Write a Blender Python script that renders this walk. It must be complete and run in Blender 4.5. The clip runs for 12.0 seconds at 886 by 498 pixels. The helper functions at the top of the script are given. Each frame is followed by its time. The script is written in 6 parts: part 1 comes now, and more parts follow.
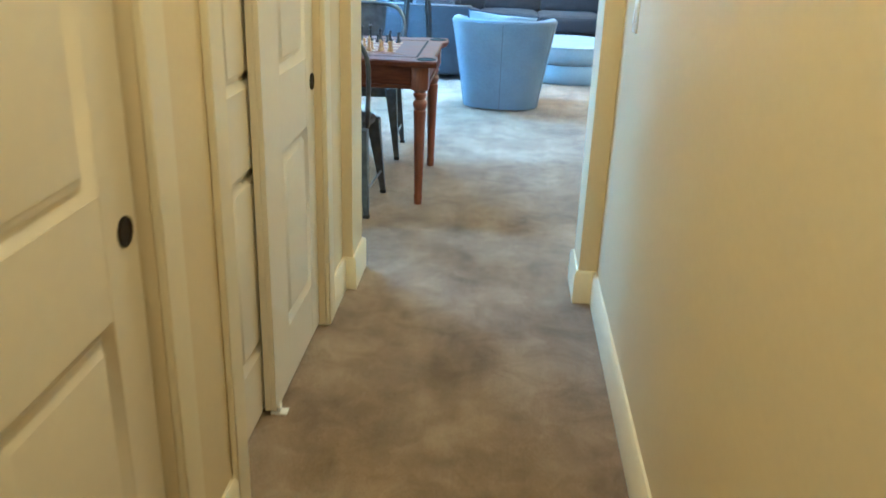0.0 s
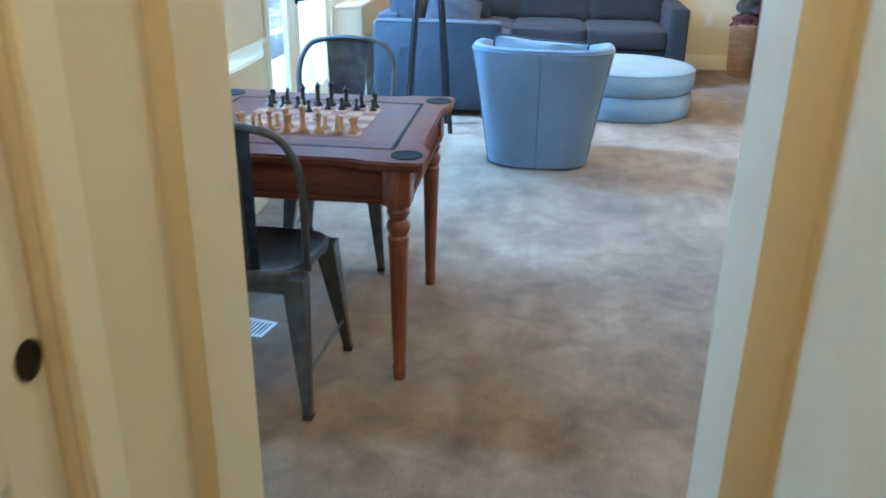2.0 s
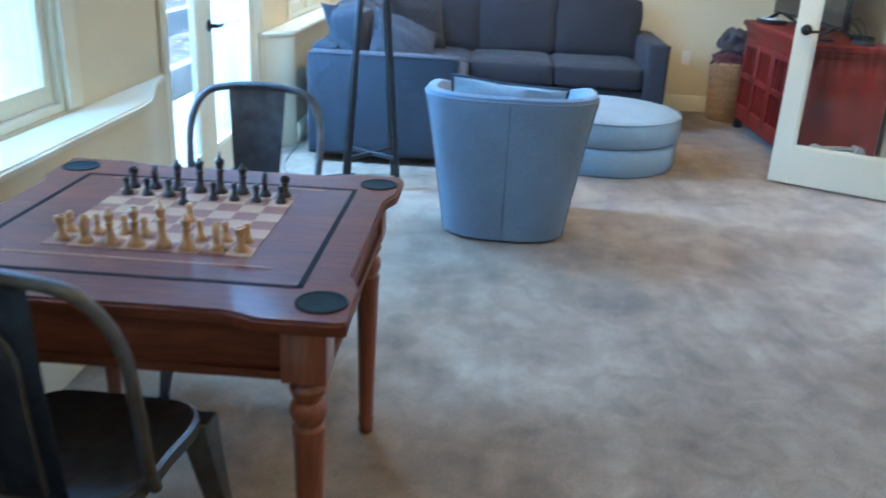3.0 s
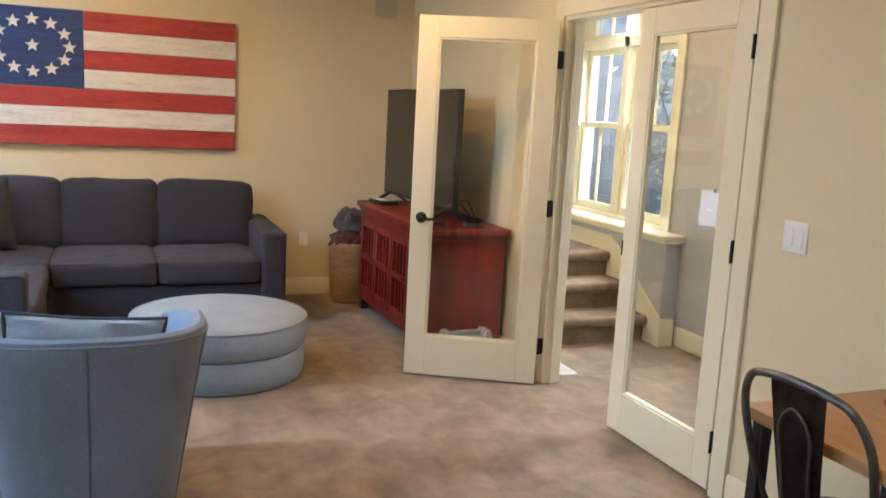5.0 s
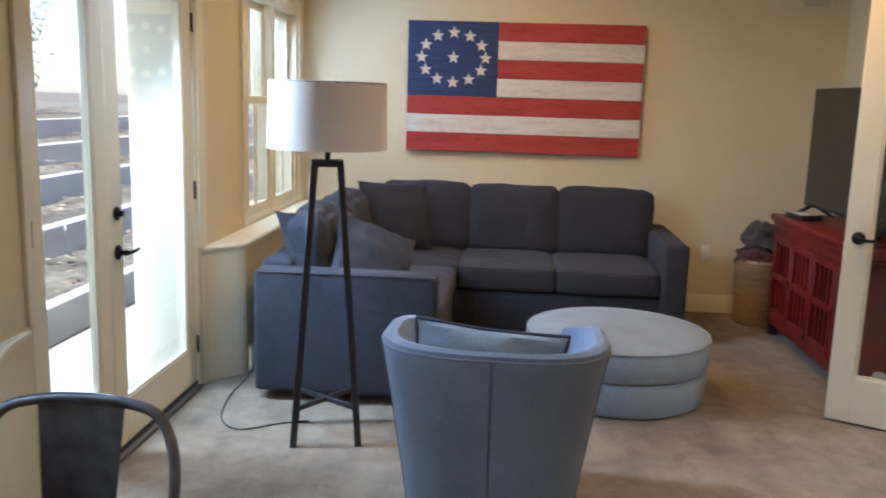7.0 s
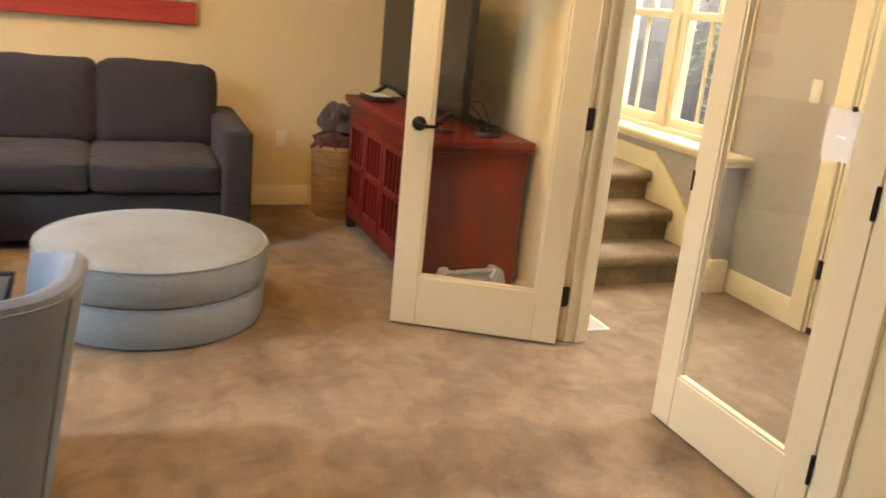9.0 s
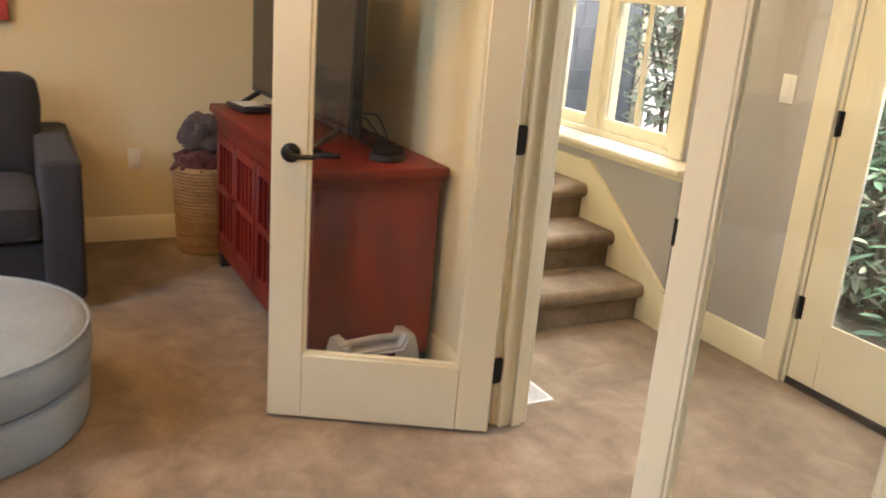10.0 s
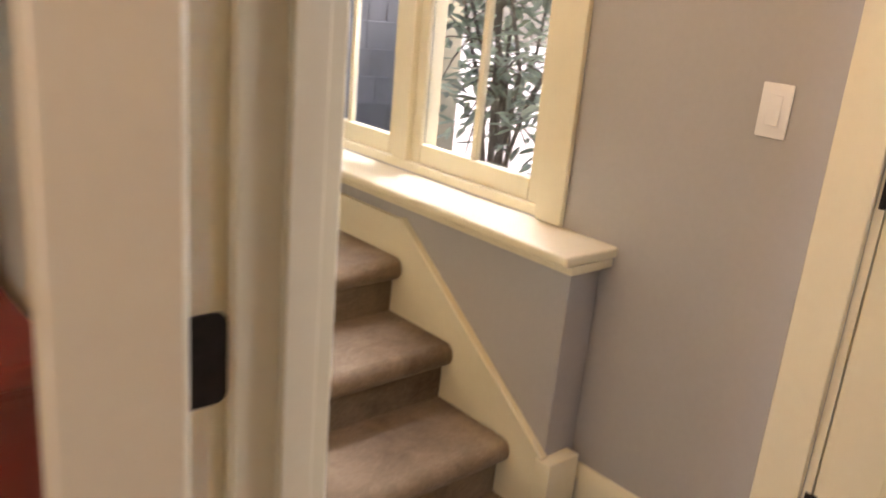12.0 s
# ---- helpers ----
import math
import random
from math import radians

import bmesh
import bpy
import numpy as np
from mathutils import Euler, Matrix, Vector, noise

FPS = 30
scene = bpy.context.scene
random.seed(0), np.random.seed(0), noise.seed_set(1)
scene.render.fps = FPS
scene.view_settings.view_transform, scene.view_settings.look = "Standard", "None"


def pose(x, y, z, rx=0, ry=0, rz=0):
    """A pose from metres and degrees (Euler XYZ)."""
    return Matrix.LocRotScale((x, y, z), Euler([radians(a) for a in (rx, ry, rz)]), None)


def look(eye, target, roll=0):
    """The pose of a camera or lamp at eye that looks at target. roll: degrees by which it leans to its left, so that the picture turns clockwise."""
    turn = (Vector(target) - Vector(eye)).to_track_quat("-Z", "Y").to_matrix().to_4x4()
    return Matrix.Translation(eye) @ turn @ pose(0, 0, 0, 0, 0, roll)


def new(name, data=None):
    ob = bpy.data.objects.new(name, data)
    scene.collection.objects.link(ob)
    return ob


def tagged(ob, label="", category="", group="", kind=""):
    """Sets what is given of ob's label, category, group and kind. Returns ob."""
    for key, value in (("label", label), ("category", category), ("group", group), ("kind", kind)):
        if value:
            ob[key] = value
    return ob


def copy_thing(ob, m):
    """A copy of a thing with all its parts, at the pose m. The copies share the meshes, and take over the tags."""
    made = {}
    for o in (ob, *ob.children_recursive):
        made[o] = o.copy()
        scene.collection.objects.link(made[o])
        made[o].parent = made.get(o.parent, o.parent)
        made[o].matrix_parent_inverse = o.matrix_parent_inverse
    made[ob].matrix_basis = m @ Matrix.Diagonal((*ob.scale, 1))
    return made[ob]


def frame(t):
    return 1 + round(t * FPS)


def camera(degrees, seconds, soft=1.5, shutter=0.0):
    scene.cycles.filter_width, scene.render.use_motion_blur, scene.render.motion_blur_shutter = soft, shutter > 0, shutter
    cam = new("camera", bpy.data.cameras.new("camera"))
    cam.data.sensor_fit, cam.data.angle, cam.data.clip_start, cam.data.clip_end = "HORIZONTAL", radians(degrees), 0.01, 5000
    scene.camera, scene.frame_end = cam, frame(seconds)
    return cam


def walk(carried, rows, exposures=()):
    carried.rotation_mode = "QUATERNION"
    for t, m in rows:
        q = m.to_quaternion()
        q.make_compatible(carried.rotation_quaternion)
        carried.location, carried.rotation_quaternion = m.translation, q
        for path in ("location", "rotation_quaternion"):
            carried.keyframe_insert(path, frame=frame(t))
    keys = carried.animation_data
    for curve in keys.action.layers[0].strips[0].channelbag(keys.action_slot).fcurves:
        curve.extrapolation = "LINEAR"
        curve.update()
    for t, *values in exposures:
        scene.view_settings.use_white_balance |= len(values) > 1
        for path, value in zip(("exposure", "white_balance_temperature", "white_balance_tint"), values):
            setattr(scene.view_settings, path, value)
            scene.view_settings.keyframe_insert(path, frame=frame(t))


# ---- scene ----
cam = camera(55.8, 12.0, 1.7, 0.4)
PATH = [
    (0, (-0.053, 0.472, 1.401), (-0.17, 2.329, 0.667), 2.0),
    (0.5, (-0.03, 0.952, 1.399), (-0.202, 2.805, 0.665), 1.3),
    (1, (-0.004, 1.411, 1.421), (-0.235, 3.252, 0.676), 0.5),
    (1.5, (0.009, 1.853, 1.432), (-0.244, 3.689, 0.681), 0.1),
    (2, (-0.052, 2.312, 1.429), (-0.264, 4.15, 0.668), 0.9),
    (2.5, (-0.078, 2.835, 1.411), (-0.278, 4.676, 0.656), 1.6),
    (3, (-0.154, 3.304, 1.382), (-0.246, 5.17, 0.668), 2.8),
    (3.3, (-0.174, 3.384, 1.421), (-0.098, 5.261, 0.733), 4.2),
    (3.5, (-0.09, 3.444, 1.478), (0.094, 5.319, 0.804), 4.5),
    (3.7, (-0.088, 3.618, 1.453), (0.251, 5.485, 0.822), 5.0),
    (5.3, (0.017, 4.042, 1.537), (0.764, 5.874, 1.246), 2.8),
    (5.5, (0.022, 4.049, 1.546), (0.663, 5.921, 1.251), 2.8),
    (5.7, (0.025, 4.077, 1.551), (0.531, 5.989, 1.254), 2.7),
    (6, (0.008, 4.134, 1.546), (0.311, 6.088, 1.248), 2.4),
    (6.3, (-0.055, 4.187, 1.518), (0.041, 6.162, 1.219), 2.3),
    (6.5, (-0.036, 4.248, 1.506), (-0.104, 6.224, 1.201), 1.9),
    (6.7, (-0.046, 4.299, 1.517), (-0.246, 6.262, 1.194), 1.7),
    (8.3, (-0.011, 4.539, 1.489), (0.521, 6.408, 1.014), 5.1),
    (8.5, (0.178, 4.643, 1.472), (0.749, 6.49, 0.958), 5.9),
    (9, (0.443, 5.066, 1.442), (1.164, 6.843, 0.874), 5.5),
    (9.5, (0.649, 5.508, 1.425), (1.47, 7.239, 0.851), 5.1),
    (9.8, (0.783, 5.77, 1.437), (1.659, 7.471, 0.855), 4.7),
    (10, (0.863, 5.935, 1.444), (1.771, 7.619, 0.859), 4.6),
    (10.5, (1.098, 6.345, 1.446), (2.079, 7.981, 0.843), 4.0),
    (10.8, (1.226, 6.643, 1.442), (2.268, 8.234, 0.824), 4.1),
    (11, (1.29, 6.794, 1.443), (2.374, 8.355, 0.821), 4.5),
    (11.2, (1.484, 6.963, 1.424), (2.58, 8.514, 0.799), 3.6),
    (11.5, (1.651, 7.128, 1.43), (2.795, 8.64, 0.794), 4.2),
    (11.6, (1.71, 7.19, 1.443), (2.874, 8.682, 0.795), 4.1),
    (12, (1.97, 7.463, 1.385), (3.254, 8.868, 0.771), 5.3),
]
EXPOSURES = [(0.0, 3.1, 4250, -5), (0.5, 2.95, 4300, -3), (1.0, 2.77, 4350, 2), (1.5, 2.7, 4350, 3), (2.0, 2.6, 4350, 3), (2.5, 2.4, 4450, 3), (3.0, 2.22, 4350, 5), (3.5, 1.9, 4850, 9), (5.5, 1.74, 6500, 20), (6.0, 1.76, 5700, 21), (6.5, 1.26, 5500, 21),
             (8.5, 1.94, 8800, 23), (9.0, 1.88, 8900, 24), (9.5, 1.88, 7900, 23), (10.5, 1.5, 7100, 26), (11.0, 1.37, 7300, 33), (11.5, 1.4, 7300, 32), (12.0, 1.3, 7200, 35)]
walk(cam, [(t, look(eye, target, roll)) for t, eye, target, roll in PATH], EXPOSURES)

# world, sun and lamps
world = bpy.data.worlds.new("world")
scene.world = world
world.use_nodes = True
wn = world.node_tree
sky = wn.nodes.new("ShaderNodeTexSky")
sky.sky_type, sky.sun_disc = 'NISHITA', False
sky.sun_elevation, sky.sun_rotation = radians(64), radians(180)
wn.links.new(sky.outputs[0], wn.nodes["Background"].inputs[0])
wn.nodes["Background"].inputs[1].default_value = 0.15
sun = new("sun", bpy.data.lights.new("sun", 'SUN'))
sun.data.energy, sun.data.angle, sun.data.color = 5.0, radians(10), (1, 0.98, 0.94)
sun.matrix_world = look((0, 0, 20), (0, 5, 20 - 5 * math.tan(radians(64))))

CEIL = 2.65
WARM = (1.0, 0.635, 0.265)


def downlight(x, y, watts, size=0.16):
    lamp = new("downlight_lamp", bpy.data.lights.new("downlight_lamp", 'AREA'))
    lamp.data.shape, lamp.data.size, lamp.data.energy, lamp.data.color = 'DISK', size, watts, WARM
    lamp.matrix_world = pose(x, y, CEIL - 0.012)


DAY = (0.47, 0.73, 1.0)
EAST_DAY = (0.72, 0.86, 1.0)  # less blue than DAY, chosen to keep the stair hall warm


def sky_strip(name, x, y, z, length, watts, out, tint=DAY):
    """Sky light entering at the head of an opening in a wall along y; out: the way outdoors along x."""
    lamp = new(name, bpy.data.lights.new(name, 'AREA'))
    lamp.data.shape, lamp.data.size, lamp.data.size_y, lamp.data.energy, lamp.data.color = 'RECTANGLE', 0.22, length, watts, tint
    lamp.data.spread = radians(135)
    lamp.matrix_world = look((x, y, z), (x - out * 0.6, y, z - 0.8))


sky_strip("sky_light_west_near", -1.78, 5.24, 2.36, 1.5, 10, -1)
sky_strip("sky_light_patio", -1.82, 7.7, 1.97, 1.35, 25, -1)
sky_strip("sky_light_west_far", -1.78, 9.88, 2.36, 1.1, 14, -1)
sky_strip("sky_light_stair", 3.84, 9.6, 2.36, 1.2, 27, 1, EAST_DAY)
sky_strip("sky_light_entry", 3.82, 7.63, 1.96, 0.8, 7, 1, EAST_DAY)
DOWNLIGHTS = [(-0.15, 1.1, 2.3), (-0.15, 2.75, 1.7), (1.1, 4.9, 3.2), (1.15, 7.95, 6.5), (-0.15, 9.2, 9.0), (2.8, 8.3, 3.7)]
for lx, ly, lw in DOWNLIGHTS:
    downlight(lx, ly, lw)


# materials
def material(name, colors, rough=0.6, scale=20.0, bump=0.0, bump_scale=200.0, metal=0.0, big=1.5, stretch=(1, 1, 1), detail=6.0, vary=0.0, coat=0.0, sheen=0.0, dist=0.002, rough_vary=0.08, warp=0.0):
    """Colours mixed by fine and broad noise in metres, with fine relief."""
    m = bpy.data.materials.new(name)
    m.use_nodes = True
    nt = m.node_tree
    n, l = nt.nodes, nt.links
    b = n["Principled BSDF"]
    co = n.new("ShaderNodeTexCoord")
    mp = n.new("ShaderNodeMapping")
    mp.inputs["Scale"].default_value = stretch
    l.new(co.outputs["Object"], mp.inputs[0])
    fine = n.new("ShaderNodeTexNoise")
    fine.inputs["Scale"].default_value, fine.inputs["Detail"].default_value = scale, detail
    l.new(mp.outputs[0], fine.inputs["Vector"])
    broad = n.new("ShaderNodeTexNoise")
    broad.inputs["Scale"].default_value, broad.inputs["Detail"].default_value = big, 4.0
    broad.inputs["Distortion"].default_value = warp
    l.new(mp.outputs[0], broad.inputs["Vector"])
    mix = n.new("ShaderNodeMath")
    mix.operation = 'ADD'
    l.new(fine.outputs["Fac"], mix.inputs[0])
    l.new(broad.outputs["Fac"], mix.inputs[1])
    half = n.new("ShaderNodeMath")
    half.operation = 'MULTIPLY_ADD'
    half.inputs[1].default_value, half.inputs[2].default_value = 1.6, -1.1
    l.new(mix.outputs[0], half.inputs[0])
    ramp = n.new("ShaderNodeValToRGB")
    while len(ramp.color_ramp.elements) < len(colors):
        ramp.color_ramp.elements.new(0.5)
    for k, c in enumerate(colors):
        ramp.color_ramp.elements[k].position = k / max(1, len(colors) - 1)
        ramp.color_ramp.elements[k].color = (*c, 1)
    l.new(half.outputs[0], ramp.inputs[0])
    out = ramp.outputs[0]
    if vary:
        info = n.new("ShaderNodeObjectInfo")
        hsv = n.new("ShaderNodeHueSaturation")
        mr = n.new("ShaderNodeMapRange")
        mr.inputs["To Min"].default_value, mr.inputs["To Max"].default_value = 1 - vary, 1 + vary
        l.new(info.outputs["Random"], mr.inputs["Value"])
        l.new(mr.outputs[0], hsv.inputs["Value"])
        l.new(out, hsv.inputs["Color"])
        out = hsv.outputs[0]
    l.new(out, b.inputs["Base Color"])
    rr = n.new("ShaderNodeMapRange")
    rr.inputs["To Min"].default_value, rr.inputs["To Max"].default_value = max(0.02, rough - rough_vary), min(1, rough + rough_vary)
    l.new(broad.outputs["Fac"], rr.inputs["Value"])
    l.new(rr.outputs[0], b.inputs["Roughness"])
    b.inputs["Metallic"].default_value = metal
    b.inputs["Coat Weight"].default_value = coat
    b.inputs["Coat Roughness"].default_value = 0.12
    b.inputs["Sheen Weight"].default_value = sheen
    if bump:
        bn = n.new("ShaderNodeTexNoise")
        bn.inputs["Scale"].default_value, bn.inputs["Detail"].default_value = bump_scale, 4.0
        l.new(mp.outputs[0], bn.inputs["Vector"])
        bp = n.new("ShaderNodeBump")
        bp.inputs["Strength"].default_value, bp.inputs["Distance"].default_value = bump, dist
        l.new(bn.outputs["Fac"], bp.inputs["Height"])
        l.new(bp.outputs[0], b.inputs["Normal"])
    return m


def tone(c, f):
    return tuple(min(1, v * f) for v in c)


def glass_material(name, tint=(0.96, 0.98, 0.97), rough=0.0):
    m = bpy.data.materials.new(name)
    m.use_nodes = True
    b = m.node_tree.nodes["Principled BSDF"]
    b.inputs["Base Color"].default_value = (*tint, 1)
    b.inputs["Roughness"].default_value = rough
    b.inputs["Transmission Weight"].default_value = 1.0
    b.inputs["IOR"].default_value = 1.45
    return m


def carpet_material():
    """Cut pile: soft cloudy patches where the pile lies one way or the other, a faint grain and drag marks."""
    m = bpy.data.materials.new("carpet")
    m.use_nodes = True
    nt = m.node_tree
    n, l = nt.nodes, nt.links
    b = n["Principled BSDF"]
    b.inputs["Roughness"].default_value, b.inputs["Sheen Weight"].default_value = 0.95, 0.2
    b.inputs["Specular IOR Level"].default_value = 0.2
    co = n.new("ShaderNodeTexCoord")
    turned = n.new("ShaderNodeMapping")
    turned.inputs["Rotation"].default_value, turned.inputs["Scale"].default_value = (0, 0, radians(24)), (2.4, 0.7, 1)
    l.new(co.outputs["Object"], turned.inputs[0])

    def cloud(scale, detail, warp, src, rough=0.5):
        t = n.new("ShaderNodeTexNoise")
        t.inputs["Scale"].default_value, t.inputs["Detail"].default_value = scale, detail
        t.inputs["Distortion"].default_value, t.inputs["Roughness"].default_value = warp, rough
        l.new(src, t.inputs["Vector"])
        return t.outputs["Fac"]

    def weigh(fac, gain, base=None):
        k = n.new("ShaderNodeMath")
        k.operation = 'MULTIPLY_ADD'
        l.new(fac, k.inputs[0])
        k.inputs[1].default_value = gain
        if base is None:
            k.inputs[2].default_value = 0.0
        else:
            l.new(base, k.inputs[2])
        return k.outputs[0]

    plain, skew = co.outputs["Object"], turned.outputs[0]
    patch, scuff, drag, grain = cloud(2.7, 6.0, 0.5, plain, 0.55), cloud(8.0, 5.0, 0.7, plain, 0.62), cloud(3.2, 3.0, 0.4, skew), cloud(110, 3.0, 0.0, plain)
    total = weigh(grain, 0.5, weigh(drag, 0.65, weigh(scuff, 0.95, weigh(patch, 1.15))))
    shift = n.new("ShaderNodeMath")
    shift.operation = 'SUBTRACT'
    l.new(total, shift.inputs[0])
    shift.inputs[1].default_value = 1.125
    ramp = n.new("ShaderNodeValToRGB")
    ramp.color_ramp.elements.new(0.5)
    for k, (p, c) in enumerate(((0.0, (0.106, 0.070, 0.041)), (0.5, (0.228, 0.166, 0.103)), (1.0, (0.37, 0.285, 0.19)))):
        ramp.color_ramp.elements[k].position = p
        ramp.color_ramp.elements[k].color = (*c, 1)
    l.new(shift.outputs[0], ramp.inputs[0])
    l.new(ramp.outputs[0], b.inputs["Base Color"])
    b1, b2 = n.new("ShaderNodeBump"), n.new("ShaderNodeBump")
    b1.inputs["Strength"].default_value, b1.inputs["Distance"].default_value = 0.5, 0.005
    b2.inputs["Strength"].default_value, b2.inputs["Distance"].default_value = 0.18, 0.02
    l.new(cloud(260, 3.0, 0.0, plain), b1.inputs["Height"])
    l.new(scuff, b2.inputs["Height"])
    l.new(b1.outputs[0], b2.inputs["Normal"])
    l.new(b2.outputs[0], b.inputs["Normal"])
    return m


def weave_material(name, c, scale=420.0, strength=0.5, sheen=0.2, rough=0.9, big=3.0, crease=0.0):
    m = material(name, [tone(c, 0.78), c, tone(c, 1.22)], rough, 160, 0.0, big=big, sheen=sheen)
    nt = m.node_tree
    n, l = nt.nodes, nt.links
    co = n.new("ShaderNodeTexCoord")
    heights = []
    for axis in 'XZ':
        w = n.new("ShaderNodeTexWave")
        w.bands_direction = axis
        w.inputs["Scale"].default_value, w.inputs["Distortion"].default_value, w.inputs["Detail"].default_value = scale / 4, 2.0, 2.0
        l.new(co.outputs["Object"], w.inputs["Vector"])
        heights.append(w)
    add = n.new("ShaderNodeMath")
    l.new(heights[0].outputs["Fac"], add.inputs[0])
    l.new(heights[1].outputs["Fac"], add.inputs[1])
    bp = n.new("ShaderNodeBump")
    bp.inputs["Strength"].default_value, bp.inputs["Distance"].default_value = strength, 0.0015
    l.new(add.outputs[0], bp.inputs["Height"])
    if crease:
        fold = n.new("ShaderNodeTexNoise")
        fold.inputs["Scale"].default_value, fold.inputs["Detail"].default_value, fold.inputs["Distortion"].default_value = 5.0, 2.5, 1.8
        l.new(co.outputs["Object"], fold.inputs["Vector"])
        b2 = n.new("ShaderNodeBump")
        b2.inputs["Strength"].default_value, b2.inputs["Distance"].default_value = crease, 0.05
        l.new(fold.outputs["Fac"], b2.inputs["Height"])
        l.new(b2.outputs[0], bp.inputs["Normal"])
    l.new(bp.outputs[0], n["Principled BSDF"].inputs["Normal"])
    return m


CARPET = carpet_material()
CREAM = material("cream_wall_paint", [(0.685, 0.593, 0.375), (0.70, 0.608, 0.39), (0.715, 0.623, 0.405)], 0.55, 60, 0.06, 220, big=0.8)
GREY = material("grey_wall_paint", [(0.405, 0.39, 0.368), (0.415, 0.40, 0.378), (0.425, 0.41, 0.388)], 0.55, 60, 0.06, 220, big=0.8)
WHITE_TRIM = material("white_trim_paint", [(0.75, 0.685, 0.485), (0.765, 0.70, 0.50), (0.78, 0.715, 0.515)], 0.35, 40, 0.03, 120, big=1.2)
DOOR_PAINT = material("door_paint", [(0.72, 0.665, 0.53), (0.735, 0.68, 0.54), (0.75, 0.695, 0.555)], 0.4, 40, 0.03, 120, big=1.2)
CEILING = material("ceiling_paint", [(0.72, 0.69, 0.62), (0.76, 0.73, 0.66)], 0.8, 30, 0.15, 120)
GLASS = glass_material("window_glass")
BLACK_METAL = material("oil_rubbed_bronze", [(0.015, 0.013, 0.012), (0.03, 0.026, 0.023)], 0.4, 60, 0.05, 200, metal=0.7)
WHITE_PLASTIC = material("white_plastic", [(0.78, 0.77, 0.73), (0.82, 0.81, 0.77)], 0.35, 30)
THIN_PAPER = material("thin_paper", [(0.58, 0.56, 0.53), (0.63, 0.61, 0.58)], 0.8, 30)
CHERRY = material("cherry_wood", [(0.062, 0.018, 0.008), (0.108, 0.032, 0.014), (0.155, 0.05, 0.021)], 0.52, 14, 0.05, 120, big=2.0, stretch=(1, 8, 8), coat=0.05)
CHERRY.node_tree.nodes["Principled BSDF"].inputs["Specular IOR Level"].default_value = 0.22
CHERRY_LEG = material("cherry_wood_leg", [(0.12, 0.033, 0.014), (0.19, 0.055, 0.022), (0.26, 0.082, 0.034)], 0.32, 14, 0.05, 120, big=2.0, stretch=(9, 9, 1), coat=0.4)
DARK_LINE = material("dark_inlay", [(0.008, 0.007, 0.007), (0.014, 0.012, 0.011)], 0.75)
DARK_LINE.node_tree.nodes["Principled BSDF"].inputs["Specular IOR Level"].default_value = 0.1
CUP_GREEN = material("dark_cup_lining", [(0.018, 0.024, 0.023), (0.034, 0.042, 0.04)], 0.9)
CUP_GREEN.node_tree.nodes["Principled BSDF"].inputs["Specular IOR Level"].default_value = 0.12
BOARD_LIGHT = material("maple_square", [(0.31, 0.16, 0.07), (0.39, 0.21, 0.09)], 0.6, 20, stretch=(1, 6, 6))
BOARD_DARK = material("walnut_square", [(0.17, 0.065, 0.03), (0.22, 0.09, 0.042)], 0.75, 20, stretch=(1, 6, 6))
PIECE_LIGHT = material("boxwood", [(0.42, 0.25, 0.10), (0.52, 0.33, 0.15)], 0.35, 60, coat=0.3)
PIECE_DARK = material("ebonised_wood", [(0.012, 0.01, 0.01), (0.025, 0.021, 0.02)], 0.3, 60, coat=0.4)
GUNMETAL = material("gunmetal_steel", [(0.075, 0.075, 0.077), (0.115, 0.115, 0.118), (0.165, 0.165, 0.168)], 0.36, 25, 0.06, 150, metal=0.75, big=4)
DARK_SOFA = weave_material("charcoal_upholstery", (0.026, 0.028, 0.037), sheen=0.06, crease=0.3)
SOFA_PIPING = material("charcoal_piping", [(0.03, 0.03, 0.033), (0.045, 0.045, 0.05)], 0.9)
BLUE_GREY = weave_material("blue_grey_upholstery", (0.172, 0.222, 0.292), crease=0.06)
OTTOMAN_CLOTH = weave_material("pale_grey_upholstery", (0.25, 0.312, 0.355), scale=420.0, strength=0.5, crease=0.06)
SHADED_PIPING = material("shaded_piping", [(0.11, 0.14, 0.18), (0.15, 0.18, 0.22)], 0.9)
RED_LACQUER = material("red_lacquer", [(0.085, 0.0045, 0.003), (0.15, 0.007, 0.0045), (0.21, 0.012, 0.007)], 0.5, 9, 0.05, 40, big=3.0, stretch=(1, 1, 0.35), coat=0.03)
SLOT_SHADE = material("cabinet_slot_shade", [(0.02, 0.005, 0.004), (0.035, 0.009, 0.007)], 0.7)
BLACK_PAINT = material("black_paint", [(0.012, 0.012, 0.013), (0.025, 0.025, 0.027)], 0.45, 40)


# mesh helpers
def bm_box(bm, x0, x1, y0, y1, z0, z1, m=None):
    vs = [bm.verts.new((x, y, z)) for z in (z0, z1) for x, y in ((x0, y0), (x1, y0), (x1, y1), (x0, y1))]
    for f in ((3, 2, 1, 0), (4, 5, 6, 7), (0, 1, 5, 4), (1, 2, 6, 5), (2, 3, 7, 6), (3, 0, 4, 7)):
        bm.faces.new([vs[k] for k in f])
    if m is not None:
        bmesh.ops.transform(bm, matrix=m, verts=vs)
    return vs


def box(x0, x1, y0, y1, z0, z1, bevel=0.0, seg=2, m=None):
    bm = bmesh.new()
    bm_box(bm, min(x0, x1), max(x0, x1), min(y0, y1), max(y0, y1), min(z0, z1), max(z0, z1))
    if bevel:
        bmesh.ops.bevel(bm, geom=bm.edges[:], offset=bevel, segments=seg, profile=0.5, affect='EDGES')
    if m is not None:
        bm.transform(m)
    return bm


